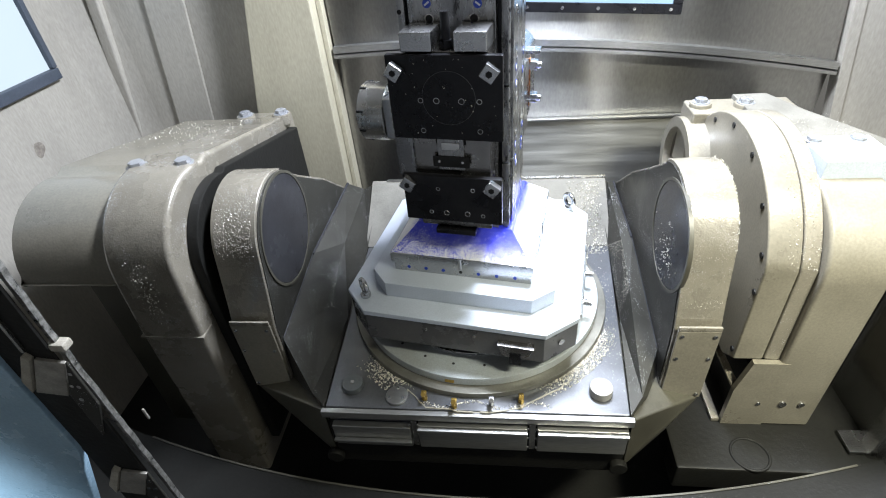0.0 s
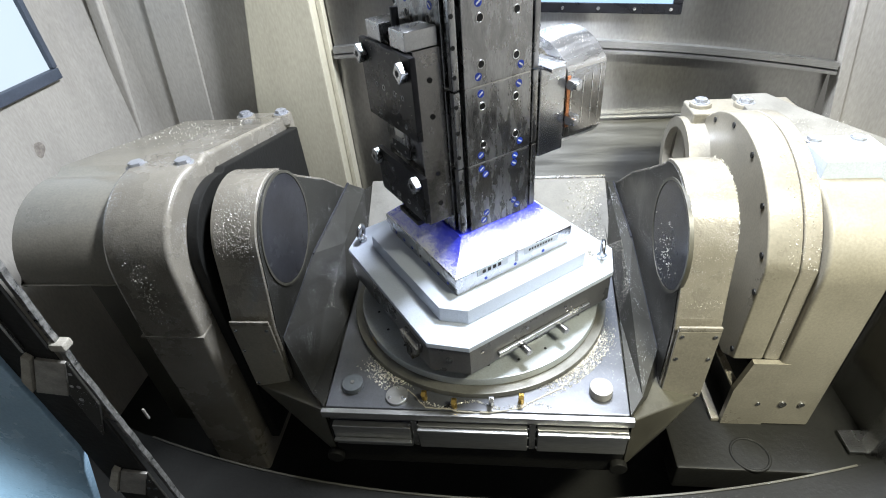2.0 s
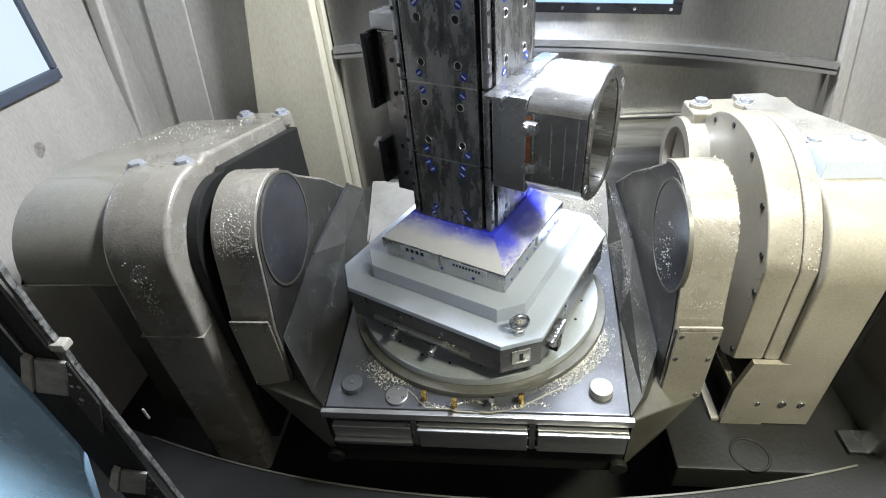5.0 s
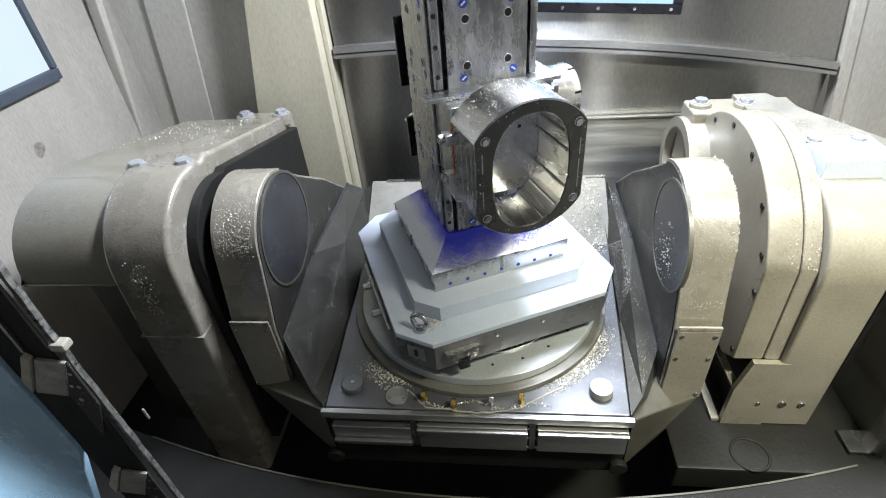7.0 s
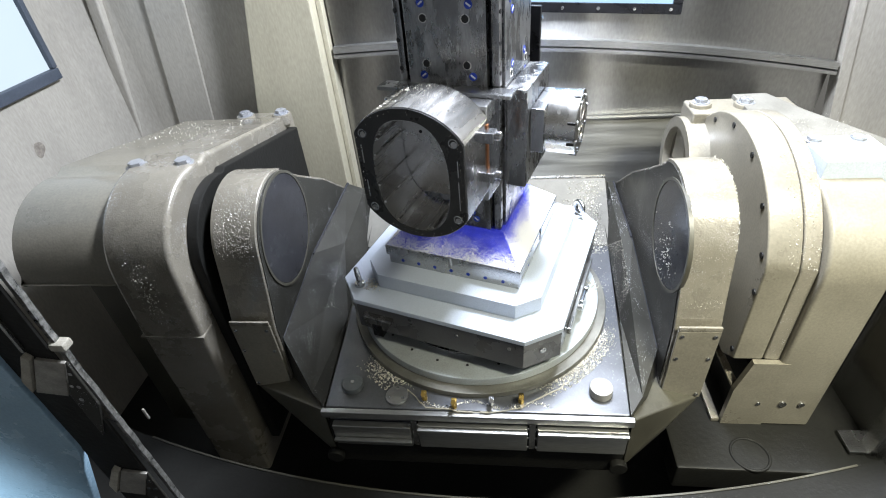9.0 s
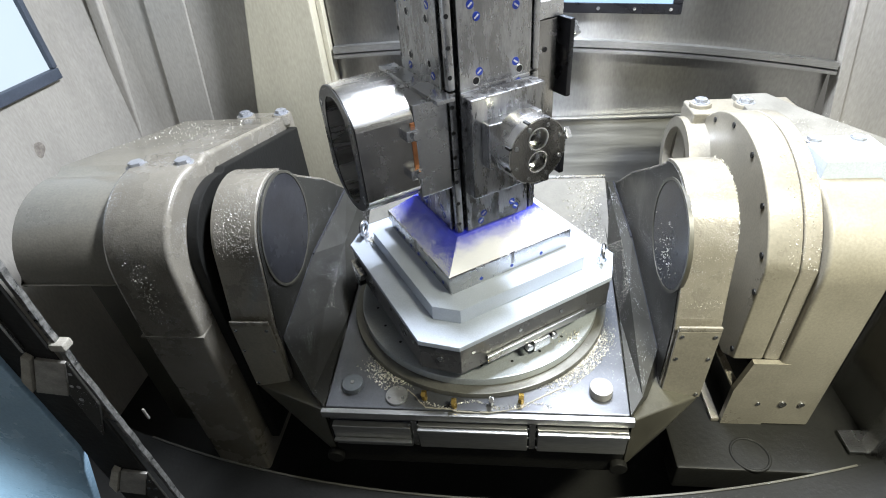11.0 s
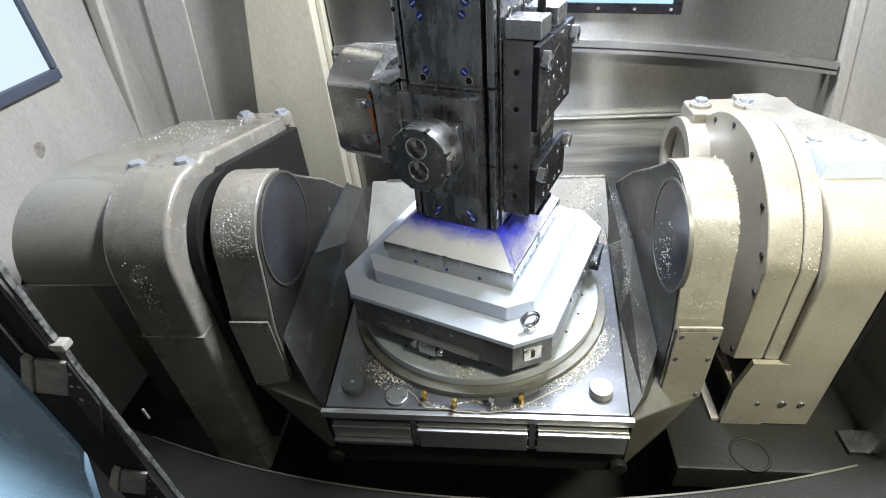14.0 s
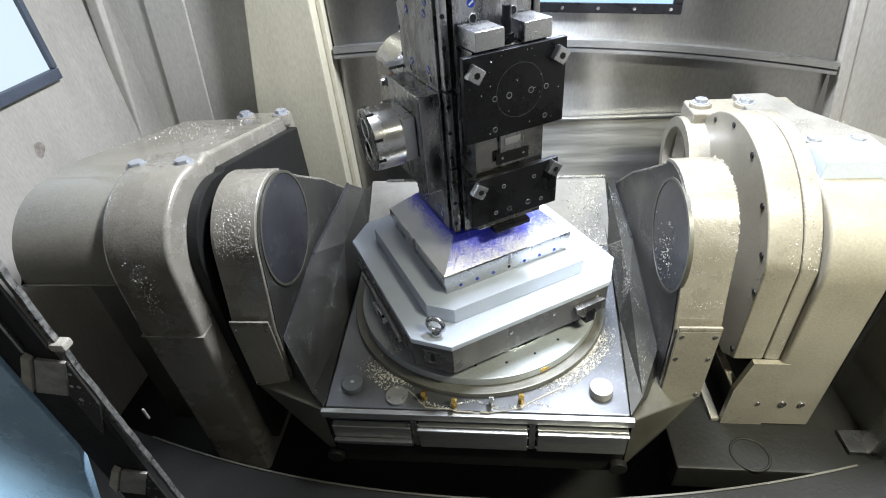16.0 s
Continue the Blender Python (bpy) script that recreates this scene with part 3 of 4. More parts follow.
# ---- door in the foreground ----
def door():
    d = thing("sliding_door", "blue-grey sliding door with a steel edge", "door")
    part("panel", prism([(-1.6, -0.9), (-1.09, -0.9), (-0.832, -0.198), (-0.760, 0.003), (-0.764, 0.9), (-1.6, 0.9)], "y", -0.725, -0.705, 0.004), DOORBLUE, d)
    # Hidden sheet added to keep blue bounce light off the castings behind.
    part("bounce_block", prism([(-1.6, -0.9), (-1.095, -0.9), (-0.768, 0.003), (-0.770, 0.9), (-1.6, 0.9)], "y", -0.7045, -0.700), TROUGH, d, "unseen dark skin added to stop blue bounce light", smooth=False)
    # the bent edge rail, its surface nicked along its length
    rnd = random.Random(12)
    edge = [(-0.657 + 0.012 * math.sin(max(0.0, 0.30 - z) * 1.6), z) for z in [-0.55 + 1.35 * i / 70 for i in range(71)]]
    outline = [(x - 0.0042 - rnd.uniform(0, 0.0007), z) for x, z in edge] + [(x + 0.0042 + rnd.uniform(-0.0018, 0.0008), z) for x, z in reversed(edge)]
    part("edge_rail", prism(outline, "y", -0.7045, -0.694), EDGE, d, "nicked thin steel edge rail", smooth=False)
    part("edge_sheet", box(-0.764, -0.662, -0.715, -0.708, -0.9, 0.9, 0.002), TROUGH, d)
    part("edge_fold", box(-0.706, -0.700, -0.722, -0.7155, 0.29, 0.9, 0.001), STAINLESS, d)
    # two brackets, flat outlines fitted to the camera's view: plate, flange, drilled side flange
    for dx, dz in ((0.0, 0.0), (-0.012, -0.345)):
        br = part("bracket", prism([(-0.694 + dx, 0.274 + dz), (-0.642 + dx, 0.266 + dz), (-0.684 + dx, 0.178 + dz), (-0.742 + dx, 0.186 + dz)], "y", -0.722, -0.7155, 0.001), BRACKET, d, "bare bent steel bracket", smooth=False)
        # Pale flange and dark side flange put the bracket's light and shade into colour.
        part("flange", prism([(-0.706 + dx, 0.287 + dz), (-0.696 + dx, 0.276 + dz), (-0.743 + dx, 0.190 + dz), (-0.745 + dx, 0.222 + dz)], "y", -0.727, -0.7155, 0.001), SEALANT, br, smooth=False)
        side = part("side_flange", prism([(-0.640 + dx, 0.268 + dz), (-0.640 + dx, 0.152 + dz), (-0.682 + dx, 0.055 + dz), (-0.682 + dx, 0.178 + dz)], "y", -0.7205, -0.7155, 0.001), CHEEK, br, smooth=False)
        for x, z in ((-0.648, 0.238), (-0.663, 0.206), (-0.650, 0.204), (-0.665, 0.168)):
            part("hole", rod((x + dx, -0.7204, z + dz), (x + dx, -0.7214, z + dz), 0.0042, 14), STEEL, side)
    part("clip", box(-0.668, -0.636, -0.712, -0.690, 0.282, 0.298, 0.004), SEALANT, d, "pale worn clip on the rail")
    part("strip", box(-0.602, -0.598, -0.69, -0.686, 0.068, 0.098, 0.001), BRACKET, d, "small pale strip")


# ---- turntable and what turns on it ----
def turntable():
    t = thing("turntable", "round steel rotary table face with a wet rim", "rotary table", moves=True)
    part("disc", rod((0, 0, -0.222), (0, 0, -0.195), 0.366, 128, w=0.003), DISCWET, t)
    part("upper_disc", rod((0, 0, -0.195), (0, 0, -0.188), 0.285, 96, w=0.002), STEEL, t, "inner ground steel face")
    for i in range(24):
        a = radians(15 * i)
        screw(t, (0.32 * math.cos(a), 0.32 * math.sin(a), -0.195), (0, 0, 1), 0.004, 0.001, HOLE)
    part("marker_tag", box(-0.012, 0.012, -0.3675, -0.3655, -0.216, -0.206, 0.0), BRASS, t)


def pallet():
    p = thing("pallet", "square steel machine pallet with chamfered corners and dark flanks", "pallet", moves=True)
    part("top_plate", prism(octagon(0.314, 0.075), "z", -0.062, -0.046, 0.003), PALLETTOP, p, "pale ground top face")
    part("body", prism(octagon(0.311, 0.075), "z", -0.148, -0.062, 0.003), BLACKSIDE, p, "black flank")
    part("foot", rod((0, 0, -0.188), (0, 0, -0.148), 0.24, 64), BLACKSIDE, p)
    for s in (-1, 1):
        clamp = part("clamp_jaw", prism([(0.122, -0.084), (0.212, -0.084), (0.202, -0.112), (0.187, -0.122), (0.147, -0.122), (0.132, -0.112)], "y", s * 0.311, s * 0.332, 0.002), MACHINED, p, "dark steel clamping wedge")
        part("slot", box(0.152, 0.182, s * 0.322 - 0.0115, s * 0.322 + 0.0115, -0.146, -0.104, 0.002), BLACKOX, clamp)
    bar = part("index_bar", box(0.3115, 0.322, -0.155, 0.155, -0.126, -0.112, 0.002), STAINLESS, p, "long flat index bar")
    for y in (-0.077, 0.05):
        part("knob", rod((0.312, y, -0.139), (0.346, y, -0.139), 0.010, 18, w=0.002), STEEL, bar)
    bar = part("index_bar", box(-0.322, -0.3115, -0.15, 0.165, -0.139, -0.117, 0.002), STAINLESS, p, "long flat index bar")
    part("drive_block", box(-0.33, -0.3115, -0.026, 0.026, -0.172, -0.1395, 0.003), STEEL, bar)
    for y in (-0.04, 0.04):
        part("knob", rod((-0.312, y, -0.150), (-0.332, y, -0.150), 0.010, 18, w=0.002), STEEL, bar)
    for k, (cx, cy) in enumerate(((1, 1), (-1, -1), (1, -1), (-1, 1))):
        n = Vector((cx, cy, 0)).normalized()
        q = Vector((cx * 0.274, cy * 0.274, -0.1))
        m = Matrix.Translation(q) @ n.to_track_quat("Y", "Z").to_matrix().to_4x4()
        if k < 2:
            tag = part("number_plate", box(-0.024, 0.024, -0.0005, 0.0025, -0.022, 0.022, 0.001, m=m), STEEL, p, "square engraved plate")
            part("mark", box(-0.005, 0.005, 0.0026, 0.0032, -0.012, 0.012, 0, m=m), HOLE, tag)
        else:
            screw(p, q + n * 0.0, n, 0.009, 0.004)
        base = Vector((cx * 0.252, cy * 0.258, -0.046))
        if k < 2:
            ring = part("lifting_eye", torus(Matrix.Translation(base + Vector((0, 0, 0.034))) @ n.to_track_quat("X", "Z").to_matrix().to_4x4() @ pose(0, 0, 0, 0, 90, 0), 0.0205, 0.0066), STEEL, p, "forged ring bolt")
            part("collar", rod(base, base + Vector((0, 0, 0.012)), 0.014, 24, w=0.002), STEEL, ring)
    for sx, sy in ((1, 0), (-1, 0), (0, 1), (0, -1)):
        for u in (-0.2, -0.06, 0.07):
            screw(p, (sx * 0.311 + sy * u, sy * 0.311 + sx * u, -0.085), (sx, sy, 0), 0.005)
    a = thing("adapter_plate", "ground steel adapter plate with chamfered corners", "plate", moves=True)
    part("plate", prism(octagon(0.247, 0.052), "z", -0.046, 0.0, 0.003), PALLETTOP, a)


Z0, SEG, PLATE, FACE = 0.122, 0.184, 0.0915, 0.122


def tower():
    t = thing("clamping_tower", "four-sided hardened steel clamping tower on a blue base", "clamping tower", moves=True)
    part("base_lower", prism([(-0.186, -0.186), (0.186, -0.186), (0.186, 0.186), (-0.186, 0.186)], "z", 0.0, 0.029, 0.002), STEEL, t, "steel lower base with blue plugs")
    part("base_upper", prism([(-0.1915, -0.1915), (0.1915, -0.1915), (0.1915, 0.1915), (-0.1915, 0.1915)], "z", 0.0295, 0.061, 0.003), STEEL, t, "steel base rim")
    for k in range(4):
        bm = bmesh.new()
        v = [bm.verts.new(p) for p in ((-0.189, -0.189, 0.0615), (0.189, -0.189, 0.0615), (0.131, -0.131, 0.117), (-0.131, -0.131, 0.117), (0.126, -0.126, 0.1235), (-0.126, -0.126, 0.1235), (0, 0, 0.1235), (0, 0, 0.0615))]
        for f in ((0, 1, 2, 3), (3, 2, 4, 5), (5, 4, 6), (0, 7, 1)):
            bm.faces.new([v[i] for i in f])
        bm.transform(pose(0, 0, 0, 0, 0, 90 * k))
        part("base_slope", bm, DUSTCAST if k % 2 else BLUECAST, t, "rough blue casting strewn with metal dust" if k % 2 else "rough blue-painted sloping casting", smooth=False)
    part("core", box(-0.104, 0.104, -0.104, 0.104, Z0, 0.74, 0.003), BLACKOX, t)
    for k in range(4):
        m = pose(0, 0, 0, 0, 0, 90 * k)
        # groove in the middle of the base rim, plugs in the lower base
        part("notch", rod(m @ Vector((0.0, -0.189, 0.0295)), m @ Vector((0.0, -0.189, 0.0622)), 0.006, 12), FACEPLATE, t)
        for i in range(7):
            x = -0.144 + 0.048 * i
            if k % 2 and i not in (1, 3, 5):
                continue
            bm = rod((x, -0.186, 0.015), (x, -0.1866, 0.015), 0.0048, 14)
            bm.transform(m)
            part("plug", bm, BLUEPLUG if i != 3 or k else HOLE, t)
        for s in range(4):
            z0 = Z0 + SEG * s + 0.0015
            z1 = min(Z0 + SEG * (s + 1) - 0.0015, 0.745)
            face = part("face_plate", box(-PLATE, PLATE, -FACE, -0.1045, z0, z1, 0.0018, m=m), FACEPLATE, t)
            edge = part("corner_strip", box(-0.118, -0.100, -0.118, -0.100, z0, z1, 0.004, m=m), FACEPLATE, t)
            pattern = ((-0.047, 0.045, 1), (0.047, 0.045, 1), (-0.047, 0.137, 1), (0.047, 0.137, 1), (-0.055, 0.02, 0), (0.055, 0.164, 0), (-0.05, 0.166, 0), (0.06, 0.022, 0))
            if s == 0:
                pattern = ((-0.043, 0.150, 0), (0.043, 0.152, 0), (-0.054, 0.168, 0), (0.046, 0.171, 0), (-0.043, 0.040, 0), (0.043, 0.044, 0), (-0.052, 0.020, 0), (0.054, 0.027, 0))
            elif k == 3:
                pattern = ((-0.043, 0.030, 0), (0.050, 0.032, 0), (-0.052, 0.012, 1), (0.060, 0.014, 1), (-0.046, 0.140, 0), (0.050, 0.146, 0), (-0.060, 0.164, 0), (0.058, 0.170, 0))
            if s < 3:
                part("joint_strip", box(-PLATE + 0.002, PLATE - 0.002, -FACE + 0.0012, -0.1045, z1, z1 + 0.003, 0, m=m), BRIGHT, t)
            for x, z, big in pattern:
                z += z0
                if z > z1 - 0.01:
                    continue
                bm = rod((x, -FACE + 0.002, z), (x, -FACE - 0.0006, z), 0.0085 if big else 0.0088, 20)
                bm.transform(m)
                h = part("stud_hole" if big else "blue_plug", bm, HOLE if big else BLUEPLUG, face)
                if big:
                    bm = torus(pose(x, -FACE - 0.0006, z, 90), 0.0088, 0.0011, 20, 6)
                    bm.transform(m)
                    part("chamfer", bm, BRIGHT, h)
                else:
                    bm = box(-0.006, 0.006, -0.0005, 0.0, -0.0018, 0.0018, 0, m=m @ pose(x, -FACE - 0.0007, z, 0, 35 * (1 if x > 0 else -1), 0))
                    part("print", bm, WHITEPRINT, h)
            for z in (0.03, 0.09, 0.15):
                if z0 + z < z1:
                    bm = rod((-0.112, -0.1185, z0 + z), (-0.112, -0.1165, z0 + z), 0.005, 12)
                    bm.transform(m)
                    part("side_hole", bm, HOLE, edge)
    # name plates as plain marks on the base
    for y0, y1 in ((-0.125, -0.03), (0.025, 0.14)):
        sign = part("name_plate", box(0.1915, 0.1925, y0, y1, 0.037, 0.057, 0.0), PALLETTOP, t, "pale name plate with a dark mark")
        n = 4 if y0 < 0 else 9
        step = (y1 - y0 - 0.03) / n
        for i in range(n):
            part("mark", box(0.1926, 0.1930, y0 + 0.015 + step * i, y0 + 0.015 + step * (i + 0.6), 0.0435 if n > 4 else 0.0415, 0.0505 if n > 4 else 0.0525, 0), HOLE, sign)


def vises():
    v = thing("double_vise", "steel double clamping fixture with black oxide jaw plates", "vise", moves=True)
    body = part("body", box(-0.088, 0.088, -0.19, -0.1225, 0.165, 0.585, 0.004), MACHINED, v, "dark steel fixture body")
    part("rib", box(-0.03, 0.03, -0.198, -0.1905, 0.325, 0.40, 0.002), FACEPLATE, v)
    win = part("window", box(-0.042, 0.042, -0.2005, -0.1982, 0.333, 0.360, 0.002), HOLE, v, "dark window with two pins")
    for x in (-0.027, 0.027):
        part("pin", rod((x, -0.2005, 0.347), (x, -0.2025, 0.347), 0.003, 10), BRIGHT, win)
    for x in (-0.028, 0.028):
        part("slot", box(x - 0.006, x + 0.006, -0.1925, -0.1902, 0.385, 0.404, 0.002), HOLE, v)
    part("key", box(-0.02, 0.02, -0.2005, -0.1982, 0.375, 0.392, 0.002), BRIGHT, v)
    for x in (-0.093, 0.093):
        for z in (0.22, 0.30, 0.44, 0.52):
            part("side_screw", rod((x * 0.945, -0.155, z), (x * 0.965, -0.155, z), 0.006, 14), HOLE, v)
    for x0, x1 in ((-0.088, -0.022), (0.022, 0.088)):
        part("top_jaw", box(x0, x1, -0.205, -0.128, 0.5855, 0.624, 0.003), STEEL, v, "bright steel top jaw")
    part("stud", merged(rod((0, -0.175, 0.5855), (0, -0.175, 0.655), 0.009, 20, w=0.001), rod((0, -0.175, 0.5858), (0, -0.175, 0.603), 0.014, 6)), BLACKOX, v, "black threaded stud")
    for z0, z1, hx, bz in ((0.406, 0.584, 0.120, 0.553), (0.195, 0.316, 0.116, 0.297)):
        jaw = part("jaw_plate", box(-hx, hx, -0.214, -0.1995, z0, z1, 0.0025), BLACKOX, v, "black oxide jaw plate with bolts")
        part("spacer", box(-0.075, 0.075, -0.1995, -0.1905, z0 + 0.01, z1 - 0.01, 0.002), STEEL, v)
        for x in (-0.100, 0.096):
            nut = part("square_nut", box(-0.0155, 0.0155, -0.018, 0.0, -0.0155, 0.0155, 0.003, m=pose(x, -0.2145, bz, 0, 35, 0)), STEEL, jaw, "plain steel square nut")
            part("socket", rod((x, -0.2326, bz), (x, -0.2335, bz), 0.007, 6), HOLE, nut)
        marks = ((-0.052, 0.492, 6), (-0.018, 0.492, 7), (0.035, 0.492, 7), (0.072, 0.492, 6), (-0.052, 0.426, 6), (0.072, 0.428, 6)) if hx > 0.118 else (
            (-0.032, 0.283, 5), (0.050, 0.284, 5), (-0.016, 0.219, 7), (0.035, 0.220, 7), (-0.053, 0.219, 5), (0.072, 0.217, 5))
        for x, z, r in marks:
            hole = part("tapped_hole", torus(pose(x, -0.2142, z, 90), r * 0.00085, 0.0009, 18, 6), STEEL if r > 6 else ZINC, jaw)
            part("thread", rod((x, -0.2139, z), (x, -0.2143, z), r * 0.0008, 14), HOLE, hole)
        if hx > 0.118:
            part("scribed_ring", torus(pose(0.008, -0.2140, 0.497, 90), 0.056, 0.0004, 48, 5), BLACKSIDE, jaw)
    part("foot_block", box(-0.05, 0.05, -0.205, -0.13, 0.150, 0.1645, 0.003), BLACKOX, v)


def big_part():
    f = thing("fixture_block", "steel fixture block with side clamps on the tower", "fixture", moves=True)
    part("block", box(-0.118, 0.118, 0.1225, 0.205, 0.262, 0.485, 0.004), STEEL, f)
    part("top_sheet", box(-0.155, 0.155, 0.1225, 0.165, 0.4855, 0.494, 0.001), STEEL, f)
    for s in (-1, 1):
        for z in (0.34, 0.43):
            cl = part("clamp", merged(rod((s * 0.106, 0.215, z), (s * 0.152, 0.215, z), 0.010, 18, w=0.002), box(min(s * 0.115, s * 0.142), max(s * 0.115, s * 0.142), 0.2055, 0.235, z - 0.012, z + 0.012, 0.003)), STEEL, f)
        part("shim", box(min(s * 0.1185, s * 0.1225), max(s * 0.1185, s * 0.1225), 0.2055, 0.216, 0.32, 0.45, 0.001), COPPER, f, "thin copper shim")
    for x, z, r in ((0.0, 0.448, 0.0085), (-0.036, 0.416, 0.004), (0.036, 0.416, 0.004)):
        part("dowel_hole", rod((x, 0.2045, z), (x, 0.2057, z), r, 18), HOLE, f)
    w = thing("round_housing", "bright turned aluminium housing with a large bore", "workpiece", moves=True)
    cz = 0.378
    out = []
    n = 72
    for i in range(n):
        a = 2 * math.pi * i / n
        x, z = 0.147 * math.cos(a), 0.147 * math.sin(a)
        out.append((max(-0.119, min(0.119, x)), cz + z))
    def bore(a, b):
        pts = []
        for i in range(n):
            t = 2 * math.pi * i / n
            c, q = math.cos(t), math.sin(t)
            pts.append((a * abs(c) ** 0.82 * (1 if c > 0 else -1), cz - 0.004 + b * abs(q) ** 0.82 * (1 if q > 0 else -1)))
        return pts
    part("shell", tube(out, bore(0.083, 0.124), "y", 0.2065, 0.3345), BRIGHT, w)
    part("face_ring", tube([(x * 0.985, cz + (z - cz) * 0.985) for x, z in out], bore(0.085, 0.126), "y", 0.335, 0.3375), DARKFACE, w, "dark machined end face")
    rib = bore(0.0815, 0.1225)
    for i in (3, 7, 12, 25, 30, 34, 40, 45, 50, 60, 66, 70):
        part("rib", rod((rib[i][0], 0.212, rib[i][1]), (rib[i][0], 0.331, rib[i][1]), 0.0028, 8), BRIGHT, w)
    for i, r in ((14, 0.006), (22, 0.004)):
        part("oil_hole", rod((rib[i][0] * 0.985, 0.26, rib[i][1] - 0.002), (rib[i][0] * 0.985, 0.26, rib[i][1] + 0.001), r, 14), HOLE, w)
    for x, z0, z1 in ((-0.105, -0.06, 0.005), (-0.105, 0.015, 0.05), (0.105, 0.02, 0.06), (0.105, -0.06, -0.02)):
        part("groove", box(x - 0.0012, x + 0.0012, 0.3376, 0.3382, cz + z0, cz + z1, 0), BRIGHT, w)
    for sx in (-1, 1):
        for y, z0, z1 in () if sx < 0 else ((0.222, 0.30, 0.455), (0.262, 0.315, 0.44), (0.292, 0.315, 0.44), (0.318, 0.30, 0.455)):
            part("side_line", box(sx * 0.1199 - 0.0006, sx * 0.1199 + 0.0006, y - 0.0012, y + 0.0012, z0, z1, 0), BRIGHT, w)
        # Darker sheet over the bright flat stands in for reflected dark surroundings.
        part("dark_reflection_sheet", box(sx * 0.1192 - 0.0004, sx * 0.1192 + 0.0004, 0.208, 0.3335, 0.297, 0.459, 0), MACHINED, w, "machined flat with its dark reflection in the colour")
    for x in (-0.098, 0.098):
        for z in (-0.085, 0.085):
            rim = part("corner_hole", torus(pose(x, 0.3376, cz + z, 90), 0.0088, 0.0012, 20, 6), ZINC, w)
            part("bolt_seat", rod((x - 0.002, 0.3372, cz + z - 0.002), (x - 0.002, 0.3379, cz + z - 0.002), 0.0068, 18), BRIGHT, rim)


def small_part():
    f = thing("fixture_block", "dark steel fixture block holding a small round part", "fixture", moves=True)
    part("block", box(-0.172, -0.1225, -0.096, 0.096, 0.245, 0.484, 0.004), FACEPLATE, f)
    part("jaw", box(-0.205, -0.1725, -0.066, 0.074, 0.33, 0.435, 0.004), STEEL, f)
    w = thing("round_flange", "bright aluminium disc with two bores", "workpiece", moves=True)
    outline = [(-0.004 + y, 0.379 + min(z, 0.096 - 0.62 * abs(y))) for y, z in arc(0, 0, 0.0735, 0, 360, 64)[:-1]]
    part("disc", drilled(outline, ((-0.004, 0.408, 0.0225), (-0.004, 0.356, 0.0225)), "x", -0.272, -0.2055), BRIGHT, w)
    part("front_face", drilled([(-0.004 + (y + 0.004) * 0.96, 0.379 + (z - 0.379) * 0.96) for y, z in outline], ((-0.004, 0.408, 0.0258), (-0.004, 0.356, 0.0258)), "x", -0.2732, -0.2721), MACHINED, w, "dark milled front face")
    part("rear_face", rod((-0.2052, -0.004, 0.379), (-0.2275, -0.004, 0.379), 0.062, 40), MACHINED, w, "dark bottom of the bores")
    for z in (0.408, 0.356):
        rim = part("bore_rim", torus(pose(-0.2722, -0.004, z, 0, 90), 0.0238, 0.0022, 32, 8), BRIGHT, w)
        part("inner_step", tube(arc(-0.004, z, 0.0222, 0, 360, 28)[:-1], arc(-0.004, z, 0.0165, 0, 360, 28)[:-1], "x", -0.245, -0.228), STEEL, rim)
    for a in (20, 70, 110, 160, 200, 250, 290, 340):
        c, q = math.cos(radians(a)), math.sin(radians(a))
        part("rim_slot", box(-0.2725, -0.255, -0.004, 0.004, -0.003, 0.003, 0.001, m=pose(0, -0.004 + 0.0722 * c, 0.379 + 0.0722 * q)), HOLE, w)
    part("tab", box(-0.268, -0.21, -0.02, 0.012, 0.3045, 0.3095, 0.002), STEEL, w)
    for i in range(8):
        a = radians(45 * i + 22)
        screw(w, (-0.2732, -0.004 + 0.060 * math.cos(a), 0.379 + 0.060 * math.sin(a)), (-1, 0, 0), 0.005, 0.002)


def chips(name, label, count, place, size=(0.0015, 0.004), moves=False):
    """Many small curled metal chips strewn over a surface, as one object."""
    rnd = random.Random(len(name) * 7 + count)
    verts, faces = [], []
    for _ in range(count):
        p = Vector(place(rnd))
        q = Euler((rnd.uniform(0, 6.3), rnd.uniform(0, 6.3), rnd.uniform(0, 6.3))).to_matrix()
        a = rnd.uniform(*size)
        b, c = a * rnd.uniform(0.25, 0.6), a * rnd.uniform(0.1, 0.5)
        k = len(verts)
        for u in ((-a, -b, 0), (0, -b, c), (a, -b, 0), (-a, b, 0), (0, b, c), (a, b, 0), (0, 0, -c)):
            v = p + q @ Vector(u)
            verts.append(v)
        faces += [(k, k + 1, k + 4, k + 3), (k + 1, k + 2, k + 5, k + 4), (k, k + 6, k + 1), (k + 1, k + 6, k + 2), (k + 3, k + 4, k + 6), (k + 4, k + 5, k + 6)]
    me = bpy.data.meshes.new(name)
    me.from_pydata([tuple(v) for v in verts], [], faces)
    me.materials.append(CHIP)
    ob = tagged(new(name, me), label, "metal chips", kind="stuff")
    if moves:
        turning.append(ob)
    return ob


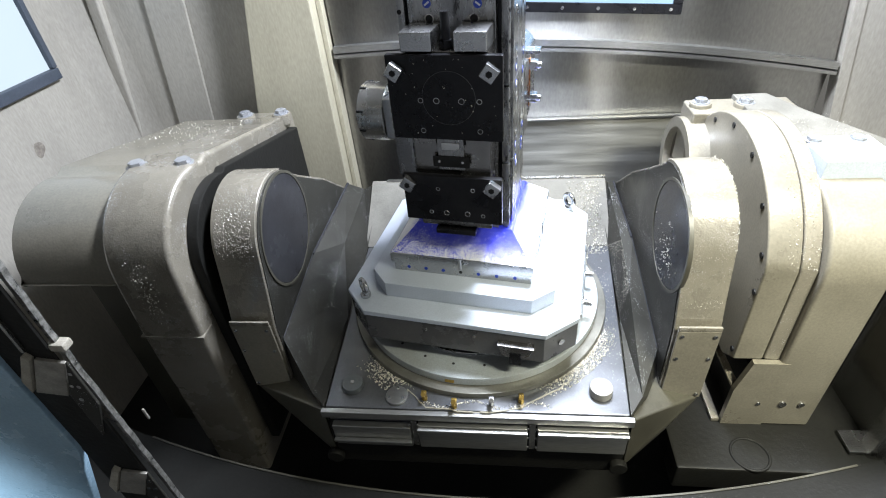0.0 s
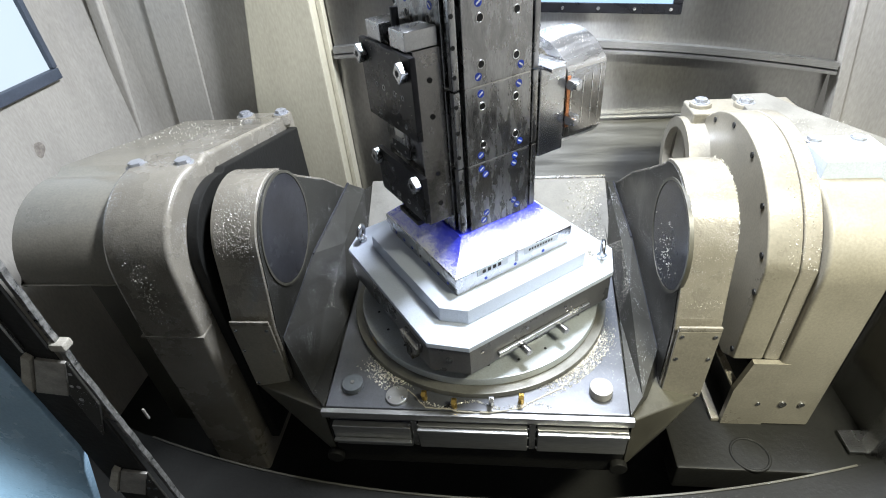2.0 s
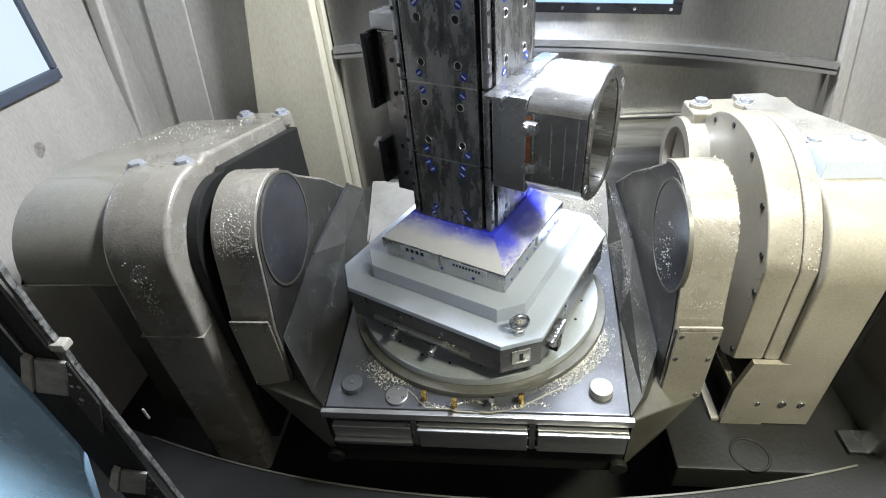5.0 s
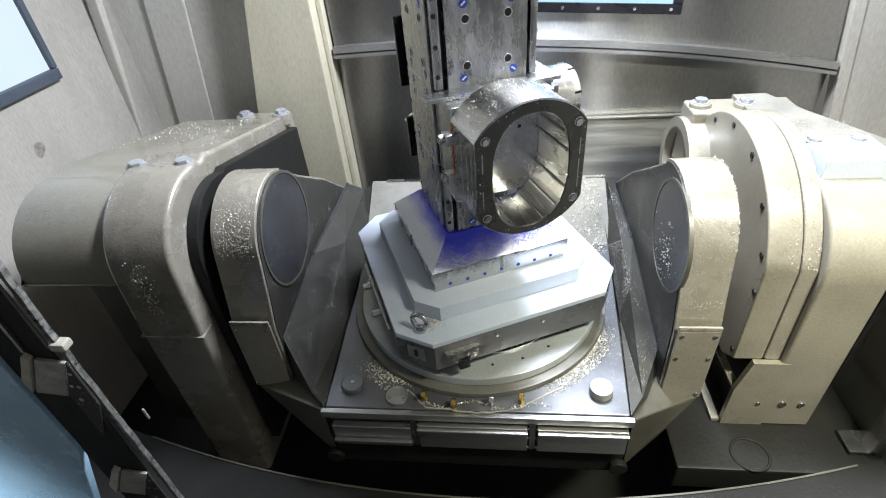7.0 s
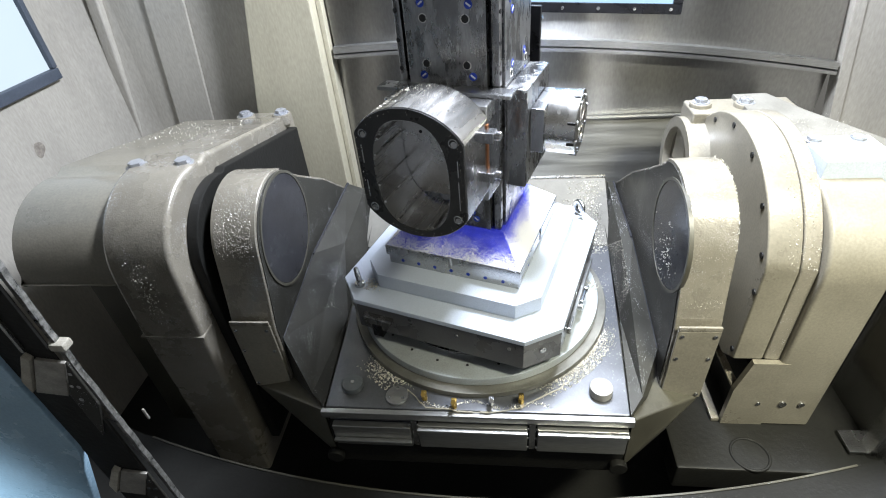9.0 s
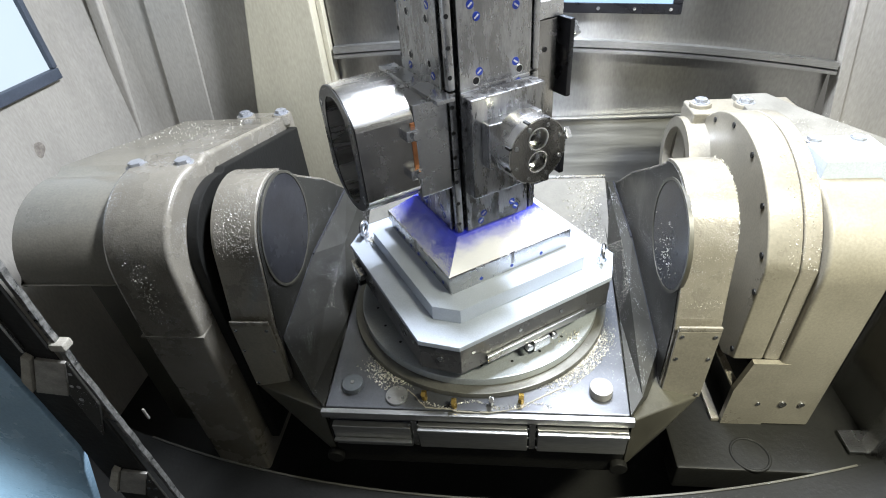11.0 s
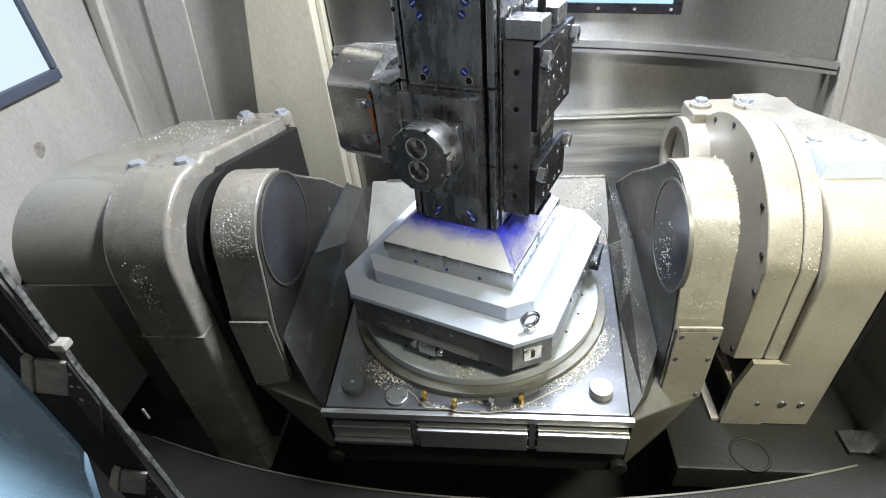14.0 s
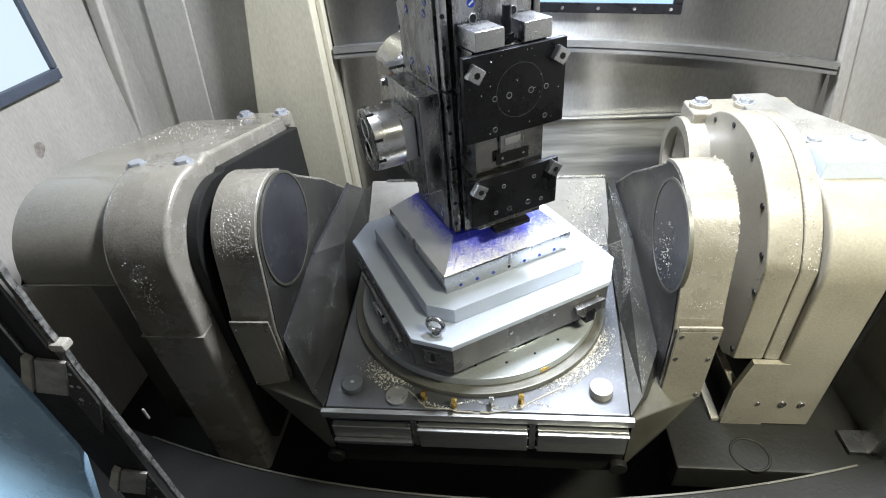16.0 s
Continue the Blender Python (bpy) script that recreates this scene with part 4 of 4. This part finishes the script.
def caulk():
    """A thin uneven bead of sealant and dried dirt from nozzle to nozzle."""
    line = [[(-0.176, -0.368), (-0.122, -0.425), (-0.058, -0.428), (-0.036, -0.434), (0.037, -0.435), (0.065, -0.43), (0.126, -0.418), (0.144, -0.402), (0.224, -0.355), (0.257, -0.325)]]
    bead = tagged(new("sealant_bead"), "thin pale uneven sealant bead between nozzles", "sealant")
    rnd = random.Random(4)
    for p, q in zip(line[0], line[0][1:]):
        n = 4
        for i in range(n):
            a = [p[k] + (q[k] - p[k]) * i / n + rnd.uniform(-0.0012, 0.0012) for k in (0, 1)]
            b = [p[k] + (q[k] - p[k]) * (i + 1.15) / n + rnd.uniform(-0.0012, 0.0012) for k in (0, 1)]
            r = rnd.uniform(0.0012, 0.0026)
            part("bead", rod((a[0], a[1], -0.2395), (b[0], b[1], -0.2395), r, 8), SEALANT, bead)


def all_chips():
    def ring(a0, a1, r0, r1):
        def place(rnd):
            a, r = radians(rnd.triangular(a0, a1)), r0 + (r1 - r0) * rnd.random() ** 2
            return r * math.cos(a), r * math.sin(a), -0.2385
        return place

    def rear(rnd):
        y = rnd.uniform(0.22, 0.49)
        return rnd.triangular(0.30, 0.45, 0.41), y, -0.238 + max(0.0, y - 0.271) * 0.62
    chips("chips", "bright chips piled beside the turntable ring", 1500, ring(-66, -18, 0.3935, 0.432), (0.001, 0.0032))
    chips("chips", "fine chips on the plate beside the ring", 420, lambda r: (r.uniform(0.345, 0.42), r.triangular(-0.40, 0.2, -0.05), -0.2385), (0.0007, 0.0020))

    def drift(a, b, c, d, lean):
        a, b, c, d = Vector(a), Vector(b), Vector(c), Vector(d)

        def place(rnd):
            u, v = rnd.random(), rnd.random() ** lean
            return a.lerp(b, u).lerp(c.lerp(d, u), v)
        return place
    chips("chips", "pale fine chips drifted on the sheet cheek", 900, drift((0.448, 0.27, -0.236), (0.425, -0.08, -0.236), (0.466, 0.175, -0.144), (0.452, -0.042, -0.163), 0.8), (0.0006, 0.0018))
    chips("chips", "pale fine chips drifted on the sheet cheek", 500, drift((-0.420, 0.20, -0.236), (-0.409, -0.08, -0.236), (-0.468, 0.13, -0.154), (-0.469, -0.10, -0.192), 0.8), (0.0006, 0.0018))
    # Slivers placed where the recess glimmers, in place of reflections.
    chips("chips", "bright specks standing in for glints in the bearing recess", 110, lambda r: (0.4955, -0.128 + r.gauss(0, 0.035), 0.03 + r.gauss(0, 0.035)), (0.0008, 0.0028))
    chips("droplets", "droplets on the housing cover", 160, lambda r: (r.uniform(0.84, 1.03), r.uniform(0.06, 0.26), 0.2355), (0.0007, 0.0020))
    chips("chips", "chips lying along the arm joint", 50, drift((0.497, 0.523, -0.127), (0.497, 0.175, -0.133), (0.494, 0.523, -0.127), (0.494, -0.2, -0.212), 1.0), (0.0007, 0.0022))
    chips("chips", "bright chips beside the turntable ring", 320, ring(219, 248, 0.394, 0.445))
    chips("chips", "loose bright chips behind the turntable", 700, rear)
    chips("chips", "bright chips on the housing top", 260, lambda r: (lambda y: (r.uniform(-1.08, -0.76), y, 0.307 - (y + 0.03) * 0.222))(r.triangular(0.0, 0.5, 0.3)), (0.001, 0.0028))
    chips("chips", "fine chips round the nozzles", 200, lambda r: (lambda x: (x, -0.412 + 0.02 * math.cos(x * 40) * 0.5 + r.gauss(0, 0.003), -0.2385))(r.uniform(-0.13, 0.2)), (0.001, 0.003))
    chips("chips", "small chips caught at the arm edge", 60, lambda r: (lambda a: (0.608, -0.075 + 0.174 * math.cos(a), 0.085 + 0.174 * math.sin(a)))(radians(r.uniform(65, 170))), (0.001, 0.003))
    # Opaque pale slivers stand in for the sparkle of wet droplets.
    chips("droplets", "pale slivers for droplet glints on the housing front", 160, lambda r: (-0.815 + r.gauss(0, 0.014), -0.3345, 0.06 + r.gauss(0, 0.05)), (0.0007, 0.002))
    chips("droplets", "pale slivers for droplet glints on the arm front", 800, lambda r: (lambda z: (r.uniform(0.512, 0.602), -0.2475 - max(0.0, 0.06 - z) * 0.33, z))(r.triangular(-0.03, 0.12, 0.03)), (0.0006, 0.0017))
    chips("droplets", "pale slivers for droplet glints on the flange rim", 330, lambda r: (lambda a: (r.uniform(0.74, 0.812), 0.10 + 0.346 * math.cos(a), -0.055 + 0.346 * math.sin(a)))(radians(r.uniform(112, 162))), (0.0006, 0.0018))
    chips("droplets", "pale slivers for droplet glints on the arm front", 800, lambda r: (lambda a: (r.uniform(-0.652, -0.55), -0.075 + 0.173 * math.cos(a), 0.085 + 0.173 * math.sin(a)))(radians(r.triangular(110, 172, 160))), (0.0006, 0.0017))
    chips("chips", "bright specks on the housing end face", 70, lambda r: (lambda a: (max(-0.112, min(0.112, 0.137 * math.cos(a))) + r.gauss(0, 0.003), 0.3377, 0.378 + 0.137 * math.sin(a) + r.gauss(0, 0.003)))(radians(r.uniform(0, 360))), (0.0006, 0.0018), True)
    chips("chips", "wet specks on the turned housing top", 240, lambda r: (lambda a: (0.1475 * math.cos(a), r.uniform(0.21, 0.33), 0.378 + 0.1475 * math.sin(a)))(radians(r.triangular(40, 140, 75))), (0.0006, 0.0018), True)
    chips("chips", "bright specks on the black jaw plate", 30, lambda r: (r.uniform(-0.11, 0.11), -0.2144, r.uniform(0.41, 0.58)), (0.0006, 0.0020), True)
    chips("chips", "clump of chips on the pallet corner", 170, lambda r: (0.222 + r.gauss(0, 0.014), 0.245 + r.gauss(0, 0.012), -0.044), (0.001, 0.0035), True)
    chips("chips", "clump of chips on the turntable face", 130, lambda r: (-0.33 + r.gauss(0, 0.012), -0.10 + r.gauss(0, 0.022), -0.193), (0.001, 0.0035), True)
    chips("chips", "stray chips on the pallet flank", 40, lambda r: (0.323, 0.09 + r.gauss(0, 0.012), -0.105 + r.gauss(0, 0.006)), (0.001, 0.003), True)


enclosure()
cradle()
housings()
door()
turntable()
pallet()
tower()
vises()
big_part()
small_part()
caulk()
all_chips()


def motions():
    for ob in turning:
        walk(ob, [(t, pose(0, 0, 0, 0, 0, a)) for t, a in TURN])


motions()
